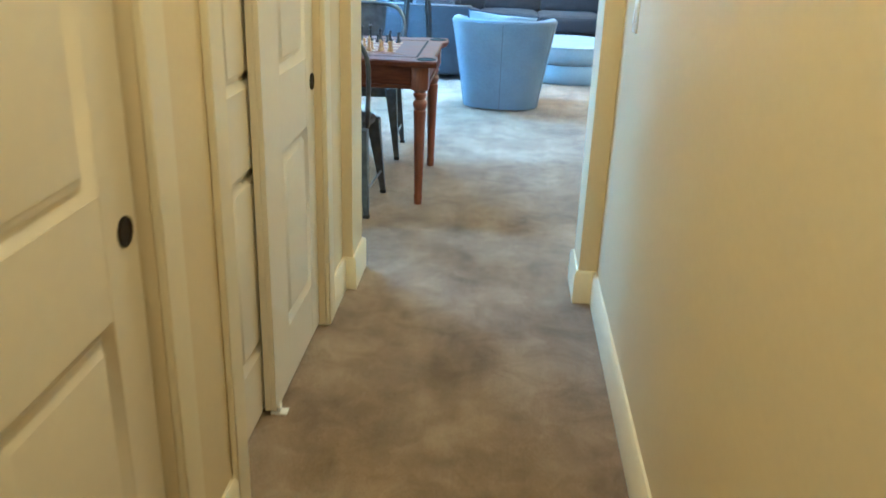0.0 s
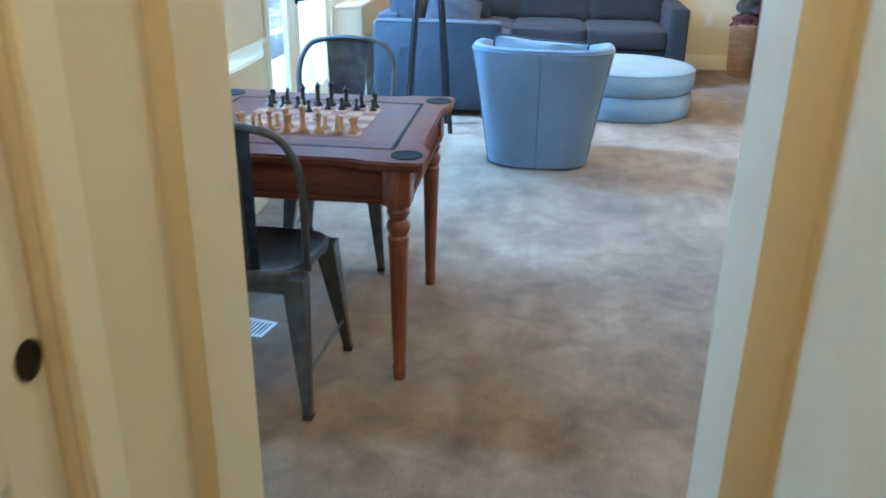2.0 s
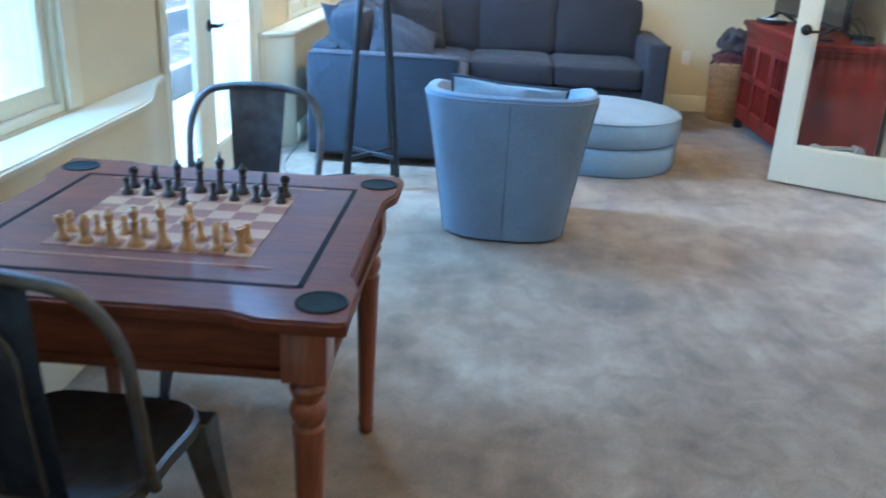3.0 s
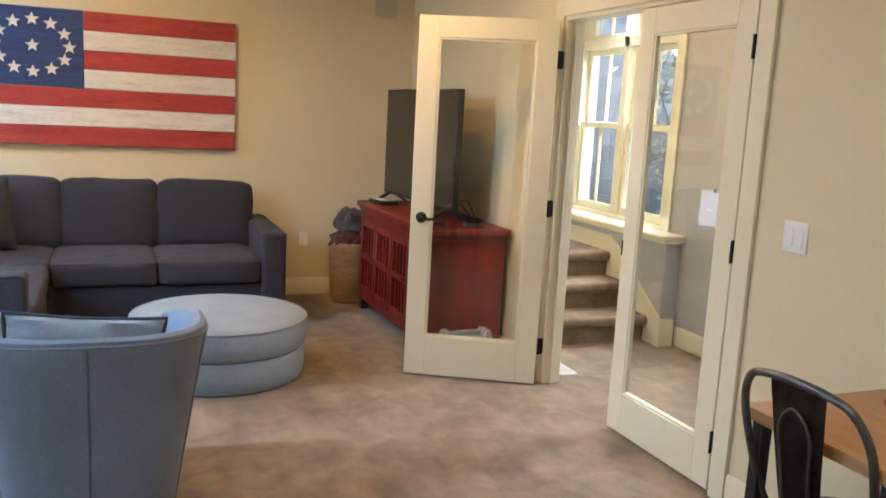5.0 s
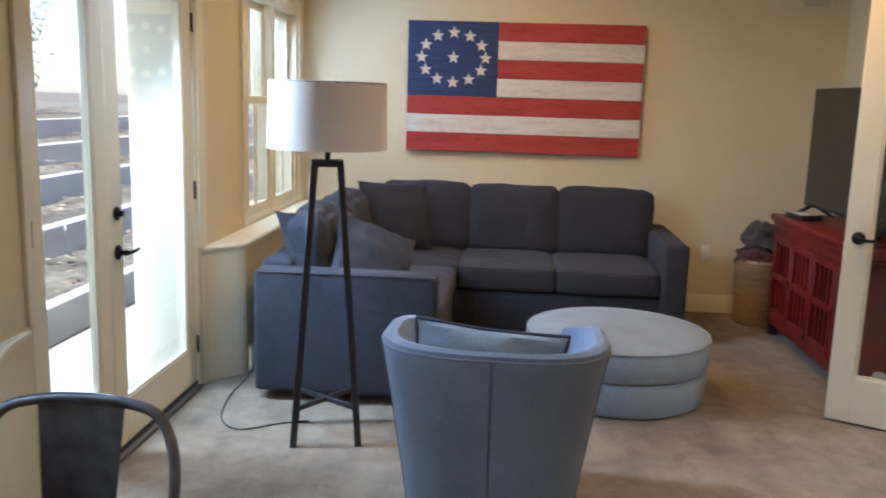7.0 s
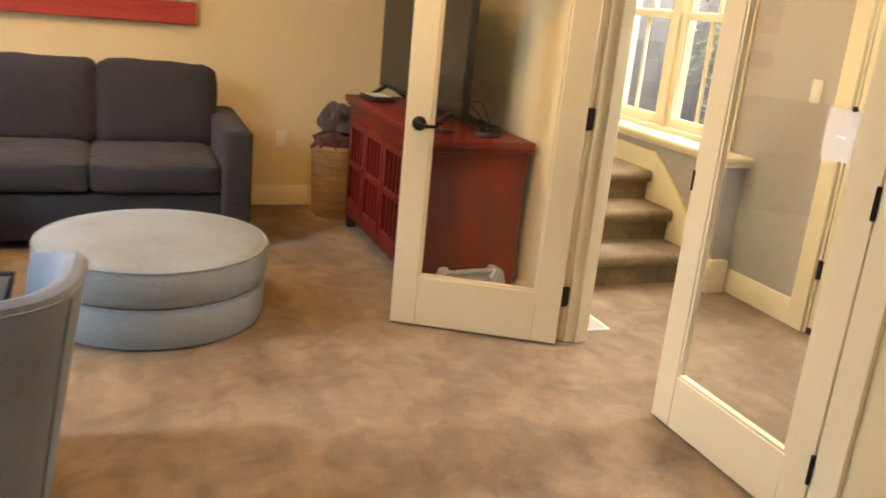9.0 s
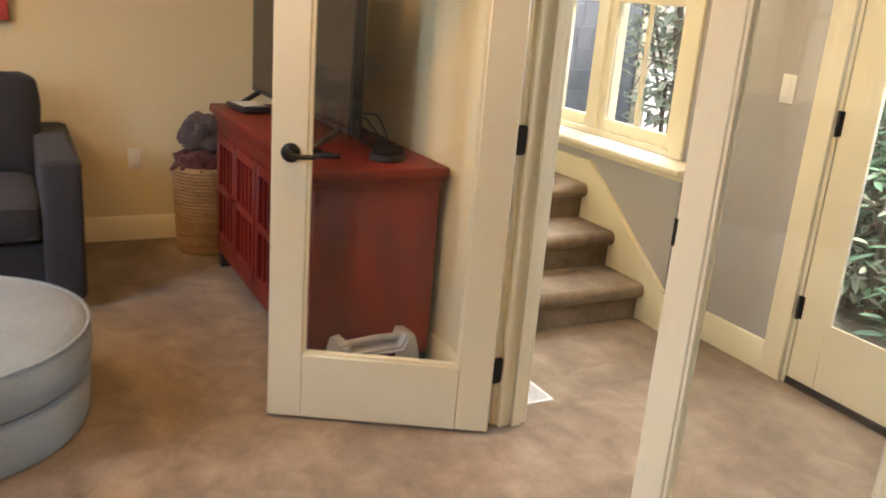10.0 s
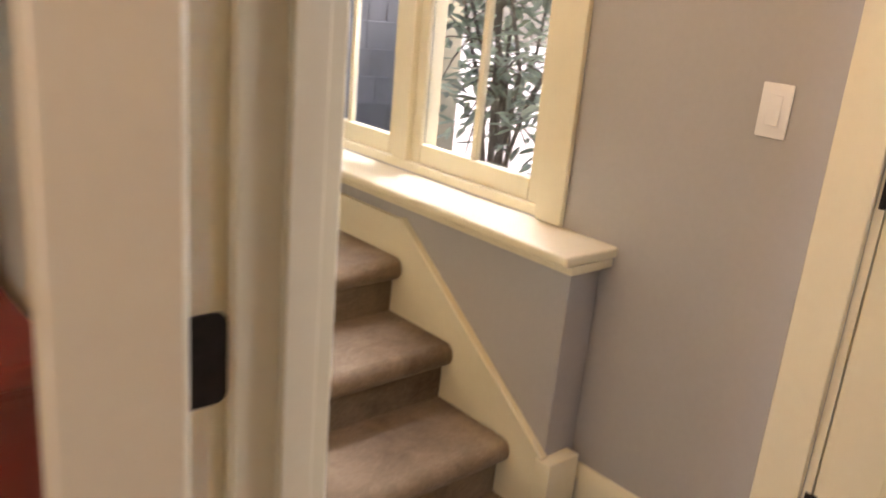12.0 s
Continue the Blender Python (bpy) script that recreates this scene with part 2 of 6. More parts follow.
def lathe(profile, seg=24, m=None, sx=1.0, sy=1.0):
    """profile: (radius, z) from bottom to top."""
    bm = bmesh.new()
    rings = []
    for r, z in profile:
        if r < 1e-5:
            rings.append([bm.verts.new((0, 0, z))])
        else:
            rings.append([bm.verts.new((r * sx * math.cos(2 * math.pi * k / seg), r * sy * math.sin(2 * math.pi * k / seg), z)) for k in range(seg)])
    for a, b in zip(rings, rings[1:]):
        for k in range(seg):
            p = [a[k % len(a)], a[(k + 1) % len(a)], b[(k + 1) % len(b)], b[k % len(b)]]
            p = list(dict.fromkeys(p))
            if len(p) > 2:
                bm.faces.new(p)
    for ring, rev in ((rings[0], True), (rings[-1], False)):
        if len(ring) > 2:
            bm.faces.new(ring[::-1] if rev else ring)
    bmesh.ops.recalc_face_normals(bm, faces=bm.faces[:])
    if m is not None:
        bm.transform(m)
    return bm


def tube(points, r=0.01, seg=10, closed=False, flat=1.0):
    """A round bar along points; r may be a list."""
    bm = bmesh.new()
    pts = [Vector(p) for p in points]
    n = len(pts)
    rs = r if isinstance(r, (list, tuple)) else [r] * n
    rings, up = [], None
    for k, p in enumerate(pts):
        a = pts[(k - 1) % n] if closed or k else p
        b = pts[(k + 1) % n] if closed or k < n - 1 else p
        d = (b - a).normalized()
        if up is None:
            up = d.orthogonal().normalized()
        up = (up - d * up.dot(d)).normalized()
        side = d.cross(up)
        rings.append([bm.verts.new(p + rs[k] * (math.cos(2 * math.pi * j / seg) * up + flat * math.sin(2 * math.pi * j / seg) * side)) for j in range(seg)])
    for k in range(n if closed else n - 1):
        a, b = rings[k], rings[(k + 1) % n]
        for j in range(seg):
            bm.faces.new([a[j], a[(j + 1) % seg], b[(j + 1) % seg], b[j]])
    if not closed:
        bm.faces.new(rings[0][::-1])
        bm.faces.new(rings[-1])
    bmesh.ops.recalc_face_normals(bm, faces=bm.faces[:])
    return bm


def bar(a, b, w0, d0, w1, d1):
    """A square tapered leg from a (w0 x d0) to b (w1 x d1)."""
    bm = bmesh.new()
    lo = [bm.verts.new((a[0] + sx * w0 / 2, a[1] + sy * d0 / 2, a[2])) for sx, sy in ((-1, -1), (1, -1), (1, 1), (-1, 1))]
    hi = [bm.verts.new((b[0] + sx * w1 / 2, b[1] + sy * d1 / 2, b[2])) for sx, sy in ((-1, -1), (1, -1), (1, 1), (-1, 1))]
    bm.faces.new(lo[::-1])
    bm.faces.new(hi)
    for k in range(4):
        bm.faces.new([lo[k], lo[(k + 1) % 4], hi[(k + 1) % 4], hi[k]])
    bmesh.ops.bevel(bm, geom=bm.edges[:], offset=min(w0, d0, w1, d1) * 0.12, segments=1, affect='EDGES')
    return bm


def prism(outline, z0, z1, bevel=0.0, seg=2, m=None):
    """A flat outline (x, y) raised from z0 to z1."""
    bm = bmesh.new()
    lo = [bm.verts.new((x, y, z0)) for x, y in outline]
    hi = [bm.verts.new((x, y, z1)) for x, y in outline]
    n = len(outline)
    bm.faces.new(lo[::-1])
    bm.faces.new(hi)
    for k in range(n):
        bm.faces.new([lo[k], lo[(k + 1) % n], hi[(k + 1) % n], hi[k]])
    bmesh.ops.recalc_face_normals(bm, faces=bm.faces[:])
    if bevel:
        bmesh.ops.bevel(bm, geom=[e for e in bm.edges if abs(e.verts[0].co.z - e.verts[1].co.z) < 1e-6], offset=bevel, segments=seg, affect='EDGES')
    if m is not None:
        bm.transform(m)
    return bm


def join(*bms):
    out = bms[0]
    for b in bms[1:]:
        me = bpy.data.meshes.new("tmp")
        b.to_mesh(me)
        out.from_mesh(me)
        bpy.data.meshes.remove(me)
        b.free()
    return out


def as_mesh(name, bm, mat, smooth=True):
    me = bpy.data.meshes.new(name)
    bm.normal_update()
    if smooth:
        for f in bm.faces:
            f.smooth = True
        for e in bm.edges:
            if len(e.link_faces) == 2 and e.calc_face_angle(0) > radians(38):
                e.smooth = False
    bm.to_mesh(me)
    bm.free()
    me.materials.append(mat)
    return me


def part(name, bm, mat, parent, label=""):
    ob = new(name, as_mesh(name, bm, mat))
    ob.parent = parent
    return tagged(ob, label)


def thing(name, label, category, m=None, group=""):
    ob = new(name)
    ob.empty_display_size = 0.05
    if m is not None:
        ob.matrix_basis = m
    return tagged(ob, label, category, group)


def solid(name, bm, mat, label, category, group="", m=None):
    ob = new(name, as_mesh(name, bm, mat))
    if m is not None:
        ob.matrix_basis = m
    return tagged(ob, label, category, group)


def setting(name, bm, mat, label, category):
    return tagged(new(name, as_mesh(name, bm, mat)), label, category, "", "structure")


def setting_group(name, label, category):
    ob = new(name)
    ob.empty_display_size = 0.05
    return tagged(ob, label, category, "", "structure")


def cushion(x0, x1, y0, y1, z0, z1, puff=0.03, r=0.04, wob=0.006, seed=1.0):
    """A soft box: rounded edges, bulged faces and slightly uneven."""
    bm = bmesh.new()
    n = 12
    cx, cy, cz = (x0 + x1) / 2, (y0 + y1) / 2, (z0 + z1) / 2
    hx, hy, hz = (x1 - x0) / 2, (y1 - y0) / 2, (z1 - z0) / 2
    bmesh.ops.create_cube(bm, size=2)
    bmesh.ops.subdivide_edges(bm, edges=bm.edges[:], cuts=n, use_grid_fill=True)
    for v in bm.verts:
        p = v.co.copy()
        q = Vector((p.x * hx, p.y * hy, p.z * hz))
        inner = Vector((max(-hx + r, min(hx - r, q.x)), max(-hy + r, min(hy - r, q.y)), max(-hz + r, min(hz - r, q.z))))
        d = q - inner
        if d.length > 1e-9:
            q = inner + d.normalized() * r * min(1.0, d.length / r) if d.length < r else inner + d.normalized() * r
        bx, by, bz = 1 - p.x ** 2, 1 - p.y ** 2, 1 - p.z ** 2
        if abs(p.z) > 0.99:
            q.z += math.copysign(puff * (bx * by) ** 0.6, p.z)
        if abs(p.y) > 0.99:
            q.y += math.copysign(puff * (bx * bz) ** 0.6, p.y)
        if abs(p.x) > 0.99:
            q.x += math.copysign(puff * 0.6 * (by * bz) ** 0.6, p.x)
        q += wob * noise.noise_vector(q * 7 + Vector((seed * 3.1, seed, 0)))
        v.co = q + Vector((cx, cy, cz))
    return bm


# large structure
X_L, X_R, Y_N, Y_S = -1.60, 2.33, 10.66, 3.75
HALL_L, HALL_R, Y_H0 = -0.645, 0.36, -1.6
X_E = 3.68


def wall_x(name, x0, x1, y0, y1, z1, holes, mat, label):
    """A wall along y, between x0 and x1, with openings (ya, yb, za, zb)."""
    bm = bmesh.new()
    y = y0
    for ya, yb, za, zb in sorted(holes):
        if ya > y:
            bm_box(bm, x0, x1, y, ya, 0, z1)
        if za > 0:
            bm_box(bm, x0, x1, ya, yb, 0, za)
        if zb < z1:
            bm_box(bm, x0, x1, ya, yb, zb, z1)
        y = yb
    if y < y1:
        bm_box(bm, x0, x1, y, y1, 0, z1)
    return setting(name, bm, mat, label, "wall")


def wall_y(name, y0, y1, x0, x1, z1, holes, mat, label):
    bm = bmesh.new()
    x = x0
    for xa, xb, za, zb in sorted(holes):
        if xa > x:
            bm_box(bm, x, xa, y0, y1, 0, z1)
        if za > 0:
            bm_box(bm, xa, xb, y0, y1, 0, za)
        if zb < z1:
            bm_box(bm, xa, xb, y0, y1, zb, z1)
        x = xb
    if x < x1:
        bm_box(bm, x, x1, y0, y1, 0, z1)
    return setting(name, bm, mat, label, "wall")


def floor_grid():
    bm = bmesh.new()
    bm_box(bm, -1.64, 3.72, Y_H0 - 0.12, 10.84, -0.12, 0)
    return bm


setting("floor", floor_grid(), CARPET, "mottled brown-beige cut pile carpet with footprints", "floor")
setting("ceiling", box(-1.92, 3.86, Y_H0 - 0.12, 10.9, CEIL, CEIL + 0.15), CEILING, "plain off-white painted ceiling", "ceiling")

WIN_A, DOOR_P, WIN_B = (4.42, 6.06, 0.745, 2.48), (6.93, 8.45, 0.0, 2.07), (9.26, 10.5, 0.745, 2.48)
DOOR_E, WIN_S = (7.17, 8.09, 0.0, 2.07), (8.95, 10.25, 0.775, 2.48)
wall_x("wall_west", -1.92, X_L, Y_S - 0.22, 10.84, CEIL, [WIN_A, DOOR_P, WIN_B], CREAM, "cream painted wall with windows and patio doors")
wall_y("wall_north", Y_N, 10.84, X_L, X_E, CEIL, [], CREAM, "plain cream painted wall behind the sofa")
wall_x("wall_east", X_R, 2.44, Y_S, Y_N, CEIL, [(6.655, 8.16, 0, 2.08)], CREAM, "cream painted wall with a double doorway")
wall_y("wall_south", 3.53, Y_S, X_L, X_R + 0.11, CEIL, [(-0.605, 0.29, 0, 2.35)], CREAM, "cream painted wall with the hall opening")
CLOSET_1, CLOSET_2 = (0.55, 1.80, 0, 2.05), (2.185, 3.19, 0, 2.05)
wall_x("wall_hall_west", -0.765, HALL_L, Y_H0, 3.53, CEIL, [CLOSET_1, CLOSET_2], CREAM, "cream painted hall wall with sliding closet doors")
wall_x("wall_hall_east", HALL_R, 0.48, Y_H0, 3.53, CEIL, [], CREAM, "plain cream painted hall wall")
wall_y("wall_hall_south", Y_H0 - 0.12, Y_H0, -0.765, 0.48, CEIL, [], CREAM, "plain cream painted end wall of the hall")
wall_x("wall_closet_back", -1.45, -1.37, 0.4, 3.53, CEIL, [], CREAM, "plain closet back wall")
wall_x("wall_stair_east", X_E, 3.86, 5.9, 10.84, CEIL, [DOOR_E, WIN_S], GREY, "grey painted wall with a window and a glazed door")
wall_x("wall_outer_east", X_E, 3.86, Y_H0 - 0.12, 5.9, CEIL, [], CREAM, "plain outer wall closing the building")
wall_y("wall_outer_south", Y_H0 - 0.12, Y_H0, 0.48, X_E, CEIL, [], CREAM, "plain outer wall closing the building")
wall_x("wall_outer_west", -1.92, X_L, Y_H0 - 0.12, Y_S - 0.22, CEIL, [], CREAM, "plain outer wall closing the building")
wall_y("wall_outer_southwest", Y_H0 - 0.12, Y_H0, X_L, -0.765, CEIL, [], CREAM, "plain outer wall closing the building")
wall_y("wall_stair_south", 5.9, 6.02, 2.44, X_E, CEIL, [], GREY, "plain grey painted end wall")
wall_y("wall_stair_north", 10.6, Y_N, 2.44, X_E, CEIL, [], GREY, "plain grey painted wall above the landing")


# baseboards: profile of a flat board with an eased top
def baseboard(points, h=0.135, t=0.016, name="baseboard"):
    """points: floor line (x, y) of the wall face, the board standing on its left side."""
    bm = bmesh.new()
    n = len(points)
    prof = [(0, 0), (t, 0), (t, h - 0.012), (t * 0.45, h), (0, h)]
    rings = []
    for k in range(n):
        p = Vector(points[k])
        d0 = (p - Vector(points[k - 1])).normalized() if k else (Vector(points[1]) - p).normalized()
        d1 = (Vector(points[k + 1]) - p).normalized() if k < n - 1 else d0
        n0, n1 = Vector((-d0.y, d0.x)), Vector((-d1.y, d1.x))
        mid = (n0 + n1)
        mid = mid / max(0.3, mid.dot(n0)) if mid.length > 1e-6 else n0
        rings.append([bm.verts.new((p.x + mid.x * u, p.y + mid.y * u, v + 0.001)) for u, v in prof])
    for a, b in zip(rings, rings[1:]):
        for j in range(len(prof)):
            bm.faces.new([a[j], a[(j + 1) % len(prof)], b[(j + 1) % len(prof)], b[j]])
    bm.faces.new(rings[0])
    bm.faces.new(rings[-1][::-1])
    bmesh.ops.recalc_face_normals(bm, faces=bm.faces[:])
    return setting(name, bm, WHITE_TRIM, "cream painted wooden baseboard", "baseboard")


baseboard([(HALL_R, Y_H0), (HALL_R, 3.53), (0.29, 3.53), (0.29, Y_S), (X_R, Y_S), (X_R, 6.56)])
baseboard([(-1.42, Y_S), (-0.605, Y_S), (-0.605, 3.53), (HALL_L, 3.53), (HALL_L, 3.28)])
baseboard([(HALL_L, 2.103), (HALL_L, 1.892)])
baseboard([(X_R, 8.26), (X_R, Y_N), (-0.3, Y_N)])
baseboard([(X_E, 8.19), (X_E, 8.69)])
baseboard([(2.44, 8.80), (2.44, 8.26)])
baseboard([(2.44, 6.56), (2.44, 6.02), (X_E, 6.02), (X_E, 7.06)], h=0.135)


def casing(name, wall_at, out, ya, yb, zb, w=0.09, t=0.018, za=0.0):
    """Flat casing round an opening in a wall along y; out: +1 towards +x."""
    root = setting_group(name, "cream painted wooden casing", "trim")
    x0, x1 = (wall_at, wall_at + t) if out > 0 else (wall_at - t, wall_at)
    part("side_casing", box(x0, x1, ya - w, ya, za, zb + w, 0.003, 1), WHITE_TRIM, root)
    part("side_casing", box(x0, x1, yb, yb + w, za, zb + w, 0.003, 1), WHITE_TRIM, root)
    part("head_casing", box(x0, x1, ya, yb, zb, zb + w, 0.003, 1), WHITE_TRIM, root)
    return root


def jamb_lining(name, x0, x1, ya, yb, zb, t=0.02):
    root = setting_group(name, "cream painted door jamb with a stop", "trim")
    part("jamb", box(x0 - 0.002, x1 + 0.002, ya - 0.001, ya + t, 0, zb, 0.002, 1), WHITE_TRIM, root)
    part("jamb", box(x0 - 0.002, x1 + 0.002, yb - t, yb + 0.001, 0, zb, 0.002, 1), WHITE_TRIM, root)
    part("jamb", box(x0 - 0.002, x1 + 0.002, ya + t, yb - t, zb - t, zb + 0.001, 0.002, 1), WHITE_TRIM, root)
    xm = x0 + 0.045
    for a, b in ((ya + t, ya + t + 0.013), (yb - t - 0.013, yb - t)):
        part("door_stop", box(xm, xm + 0.04, a, b, 0, zb - t, 0.002, 1), WHITE_TRIM, root)
    return root


casing("trim_closet_near", HALL_L, 1, 0.55, 1.80, 2.05)
casing("trim_closet_far", HALL_L, 1, 2.185, 3.19, 2.05, 0.08)
casing("trim_double_door_room", X_R, -1, 6.655, 8.16, 2.07)
casing("trim_double_door_stair", 2.44, 1, 6.655, 8.16, 2.07)
jamb_lining("trim_double_door_jamb", X_R, 2.44, 6.655, 8.16, 2.07)
casing("trim_entry_door", X_E, -1, 7.17, 8.09, 2.07, 0.105)


# closet doors: moulded two-panel slabs
def panel_bm(a, b, c, d, t):
    """A moulded panel between y a and b and z c and d, sunk below the face at t."""
    bm = bmesh.new()
    ring = lambda off, x: [bm.verts.new((x, yy, zz)) for yy, zz in ((a + off, c + off), (b - off, c + off), (b - off, d - off), (a + off, d - off))]
    loops = [ring(0, t - 0.0005), ring(0.003, t - 0.002), ring(0.020, t - 0.0145), ring(0.024, t - 0.0145), ring(0.042, t - 0.002), ring(0.045, t - 0.0016)]
    for p, q in zip(loops, loops[1:]):
        for s in range(4):
            bm.faces.new([p[s], p[(s + 1) % 4], q[(s + 1) % 4], q[s]])
    bm.faces.new(loops[-1])
    return bm


def closet_door(name, x_face, y0, w, pull_y, label, pa=0.15, pb=0.14, pull_z=0.885):
    h, t = 1.995, 0.034
    root = tagged(new(name), label, "door", "", "structure")
    root.matrix_basis = pose(x_face - t, y0, 0.012)
    part("core", box(0, t * 0.55, 0, w, 0, h), DOOR_PAINT, root)
    for a, b in ((0, pa), (w - pb, w)):
        part("stile", box(t * 0.55, t, a, b, 0, h, 0.0015, 1), DOOR_PAINT, root)
    for a, b in ((0, 0.195), (0.755, 0.97), (h - 0.12, h)):
        part("rail", box(t * 0.55, t - 0.0004, pa, w - pb, a, b, 0.001, 1), DOOR_PAINT, root)
    for c, d in ((0.195, 0.755), (0.97, h - 0.12)):
        part("panel", panel_bm(pa, w - pb, c, d, t), DOOR_PAINT, root)
    cup = lathe([(0.027, 0.0), (0.027, 0.0035), (0.0235, 0.0045), (0.021, 0.001), (0, 0.0008)], 24, pose(t, pull_y, pull_z, 0, 90, 0))
    part("finger_pull", cup, BLACK_METAL, root, "dark bronze round finger pull")
    return root


closet_door("door_closet_near", -0.668, 1.16, 0.63, 0.582, "cream two-panel sliding closet door with dark finger pull", 0.15, 0.12)
closet_door("door_closet_near", -0.712, 0.56, 0.63, 0.05, "cream two-panel sliding closet door behind another")
closet_door("door_closet_front", -0.668, 2.585, 0.602, 0.57, "cream two-panel sliding closet door with dark finger pull", 0.18, 0.108)
closet_door("door_closet_rear", -0.708, 2.06, 0.72, 0.305, "cream two-panel sliding closet door behind its mate", 0.345, 0.11, 0.863)
guide = thing("floor_guide", "small white plastic closet door floor guide", "door guide", pose(-0.668, 2.60, 0))
part("base_tab", box(-0.02, 0.03, -0.015, 0.02, 0, 0.006, 0.002, 1), WHITE_PLASTIC, guide)
part("guide_fin", box(0.003, 0.009, -0.012, 0.016, 0.006, 0.032, 0.002, 1), WHITE_PLASTIC, guide)


# glazed doors
def lever_set(parent, y, z, x_face, out, reach, with_plate=False):
    """Rose and lever on a leaf whose faces look along x; reach: signed length along y."""
    part("rose", lathe([(0.031, 0), (0.031, 0.006), (0.024, 0.011), (0.011, 0.014), (0.011, 0.045), (0, 0.046)], 24, pose(x_face, y, z, 0, 90 * out, 0)), BLACK_METAL, parent, "dark bronze rose")
    pts = [(x_face + out * 0.042, y + reach * s, z - 0.004 * math.sin(s * math.pi)) for s in (0, 0.2, 0.4, 0.6, 0.8, 1.0)]
    part("lever", tube(pts, [0.0095, 0.009, 0.0085, 0.008, 0.0075, 0.006], 10), BLACK_METAL, parent, "dark bronze lever handle")


def glazed_leaf(root, w, h, t, stile, top, bottom, paint, z0=0.012):
    """A leaf along y from 0 to w, x from 0 to t, with one pane."""
    part("stile", box(0, t, 0, stile, z0, z0 + h, 0.003, 1), paint, root)
    part("stile", box(0, t, w - stile, w, z0, z0 + h, 0.003, 1), paint, root)
    part("bottom_rail", box(0.0005, t - 0.0005, stile, w - stile, z0, z0 + bottom, 0.002, 1), paint, root)
    part("top_rail", box(0.0005, t - 0.0005, stile, w - stile, z0 + h - top, z0 + h, 0.002, 1), paint, root)
    za, zb = z0 + bottom, z0 + h - top
    for x0, x1 in ((0.006, 0.016), (t - 0.016, t - 0.006)):
        bm = bmesh.new()
        g = 0.011
        bm_box(bm, x0, x1, stile, w - stile, za, za + g)
        bm_box(bm, x0, x1, stile, w - stile, zb - g, zb)
        bm_box(bm, x0, x1, stile, stile + g, za + g, zb - g)
        bm_box(bm, x0, x1, w - stile - g, w - stile, za + g, zb - g)
        part("glazing_bead", bm, paint, root)
    pane = part("pane", box(t / 2 - 0.002, t / 2 + 0.002, stile + 0.001, w - stile - 0.001, za + 0.001, zb - 0.001), GLASS, root, "clear glass pane")
    pane.visible_shadow = False


def hinge(parent, x, y, z, rz=0.0):
    m = pose(x, y, z, 0, 0, rz)
    part("hinge", join(lathe([(0.0065, -0.047), (0.0065, 0.047)], 10, m), box(0.002, 0.03, -0.0015, 0.0015, -0.045, 0.045, 0.0, 1, m)), BLACK_METAL, parent, "dark bronze butt hinge")


LEAF_W, LEAF_H, LEAF_T = 0.762, 2.03, 0.036
hx, hy = 2.262, 8.105
fx, fy = 1.597, 8.471
ang = math.degrees(math.atan2(fy - hy, fx - hx)) - 90
open_leaf = tagged(new("door_french_open"), "white glazed french door leaf standing wide open", "door", "", "structure")
open_leaf.matrix_basis = pose(hx, hy, 0, 0, 0, ang) @ pose(0, 0, 0)
glazed_leaf(open_leaf, LEAF_W, LEAF_H, LEAF_T, 0.115, 0.115, 0.23, WHITE_TRIM)
lever_set(open_leaf, LEAF_W - 0.062, 0.93, 0.0, -1, -0.088)
lever_set(open_leaf, LEAF_W - 0.062, 0.93, LEAF_T, 1, -0.088)
shut_leaf = tagged(new("door_french_shut"), "white glazed french door leaf standing nearly shut", "door", "", "structure")
shut_leaf.matrix_basis = pose(2.326, 6.679, 0, 0, 0, 0.3)
glazed_leaf(shut_leaf, LEAF_W, LEAF_H, LEAF_T, 0.108, 0.115, 0.2, WHITE_TRIM)
part("strike_plate", box(0.008, 0.028, LEAF_W - 0.0005, LEAF_W + 0.0015, 0.86, 0.99, 0.0005, 1), BLACK_METAL, shut_leaf, "dark bronze strike plate")
part("strike_lip", box(-0.0025, 0.008, LEAF_W - 0.009, LEAF_W + 0.002, 0.885, 0.955, 0.0005, 1), BLACK_METAL, shut_leaf, "dark bronze lip of the strike plate")
notice = part("notice", box(LEAF_T / 2 + 0.0025, LEAF_T / 2 + 0.0032, 0.118, 0.243, 1.108, 1.255), THIN_PAPER, shut_leaf, "thin pale paper notice taped to the glass")
part("notice_mark", box(LEAF_T / 2 + 0.0018, LEAF_T / 2 + 0.0024, 0.165, 0.20, 1.172, 1.18), WHITE_PLASTIC, notice, "faint grey line of writing")
part("notice_clip", box(LEAF_T / 2 - 0.006, LEAF_T / 2 + 0.004, 0.148, 0.16, 1.252, 1.266, 0.001, 1), BLACK_METAL, notice, "small dark clip")
for hz in (0.225, 1.03, 1.835):
    hinge(shut_leaf, -0.0045, -0.001, hz, 0)
hinges = setting_group("trim_open_leaf_hinges", "dark bronze butt hinges of the open door leaf", "hinge")
plate = [(2.278 + sx * 0.028 + 0.012 * math.cos(radians(q)), sz * 0.036 + 0.012 * math.sin(radians(q))) for sx, sz, q0 in ((1, 1, 0), (-1, 1, 90), (-1, -1, 180), (1, -1, 270)) for q in (q0, q0 + 30, q0 + 60, q0 + 90)]
for hz in (0.225, 1.02, 1.835):
    leaf = prism(plate, 8.1365, 8.1395, 0, 1, pose(0, 0, hz) @ Matrix(((1, 0, 0, 0), (0, 0, 1, 0), (0, 1, 0, 0), (0, 0, 0, 1))))
    part("hinge", join(lathe([(0.007, hz - 0.048), (0.007, hz + 0.048)], 10, pose(2.24, 8.138, 0)), leaf), BLACK_METAL, hinges)


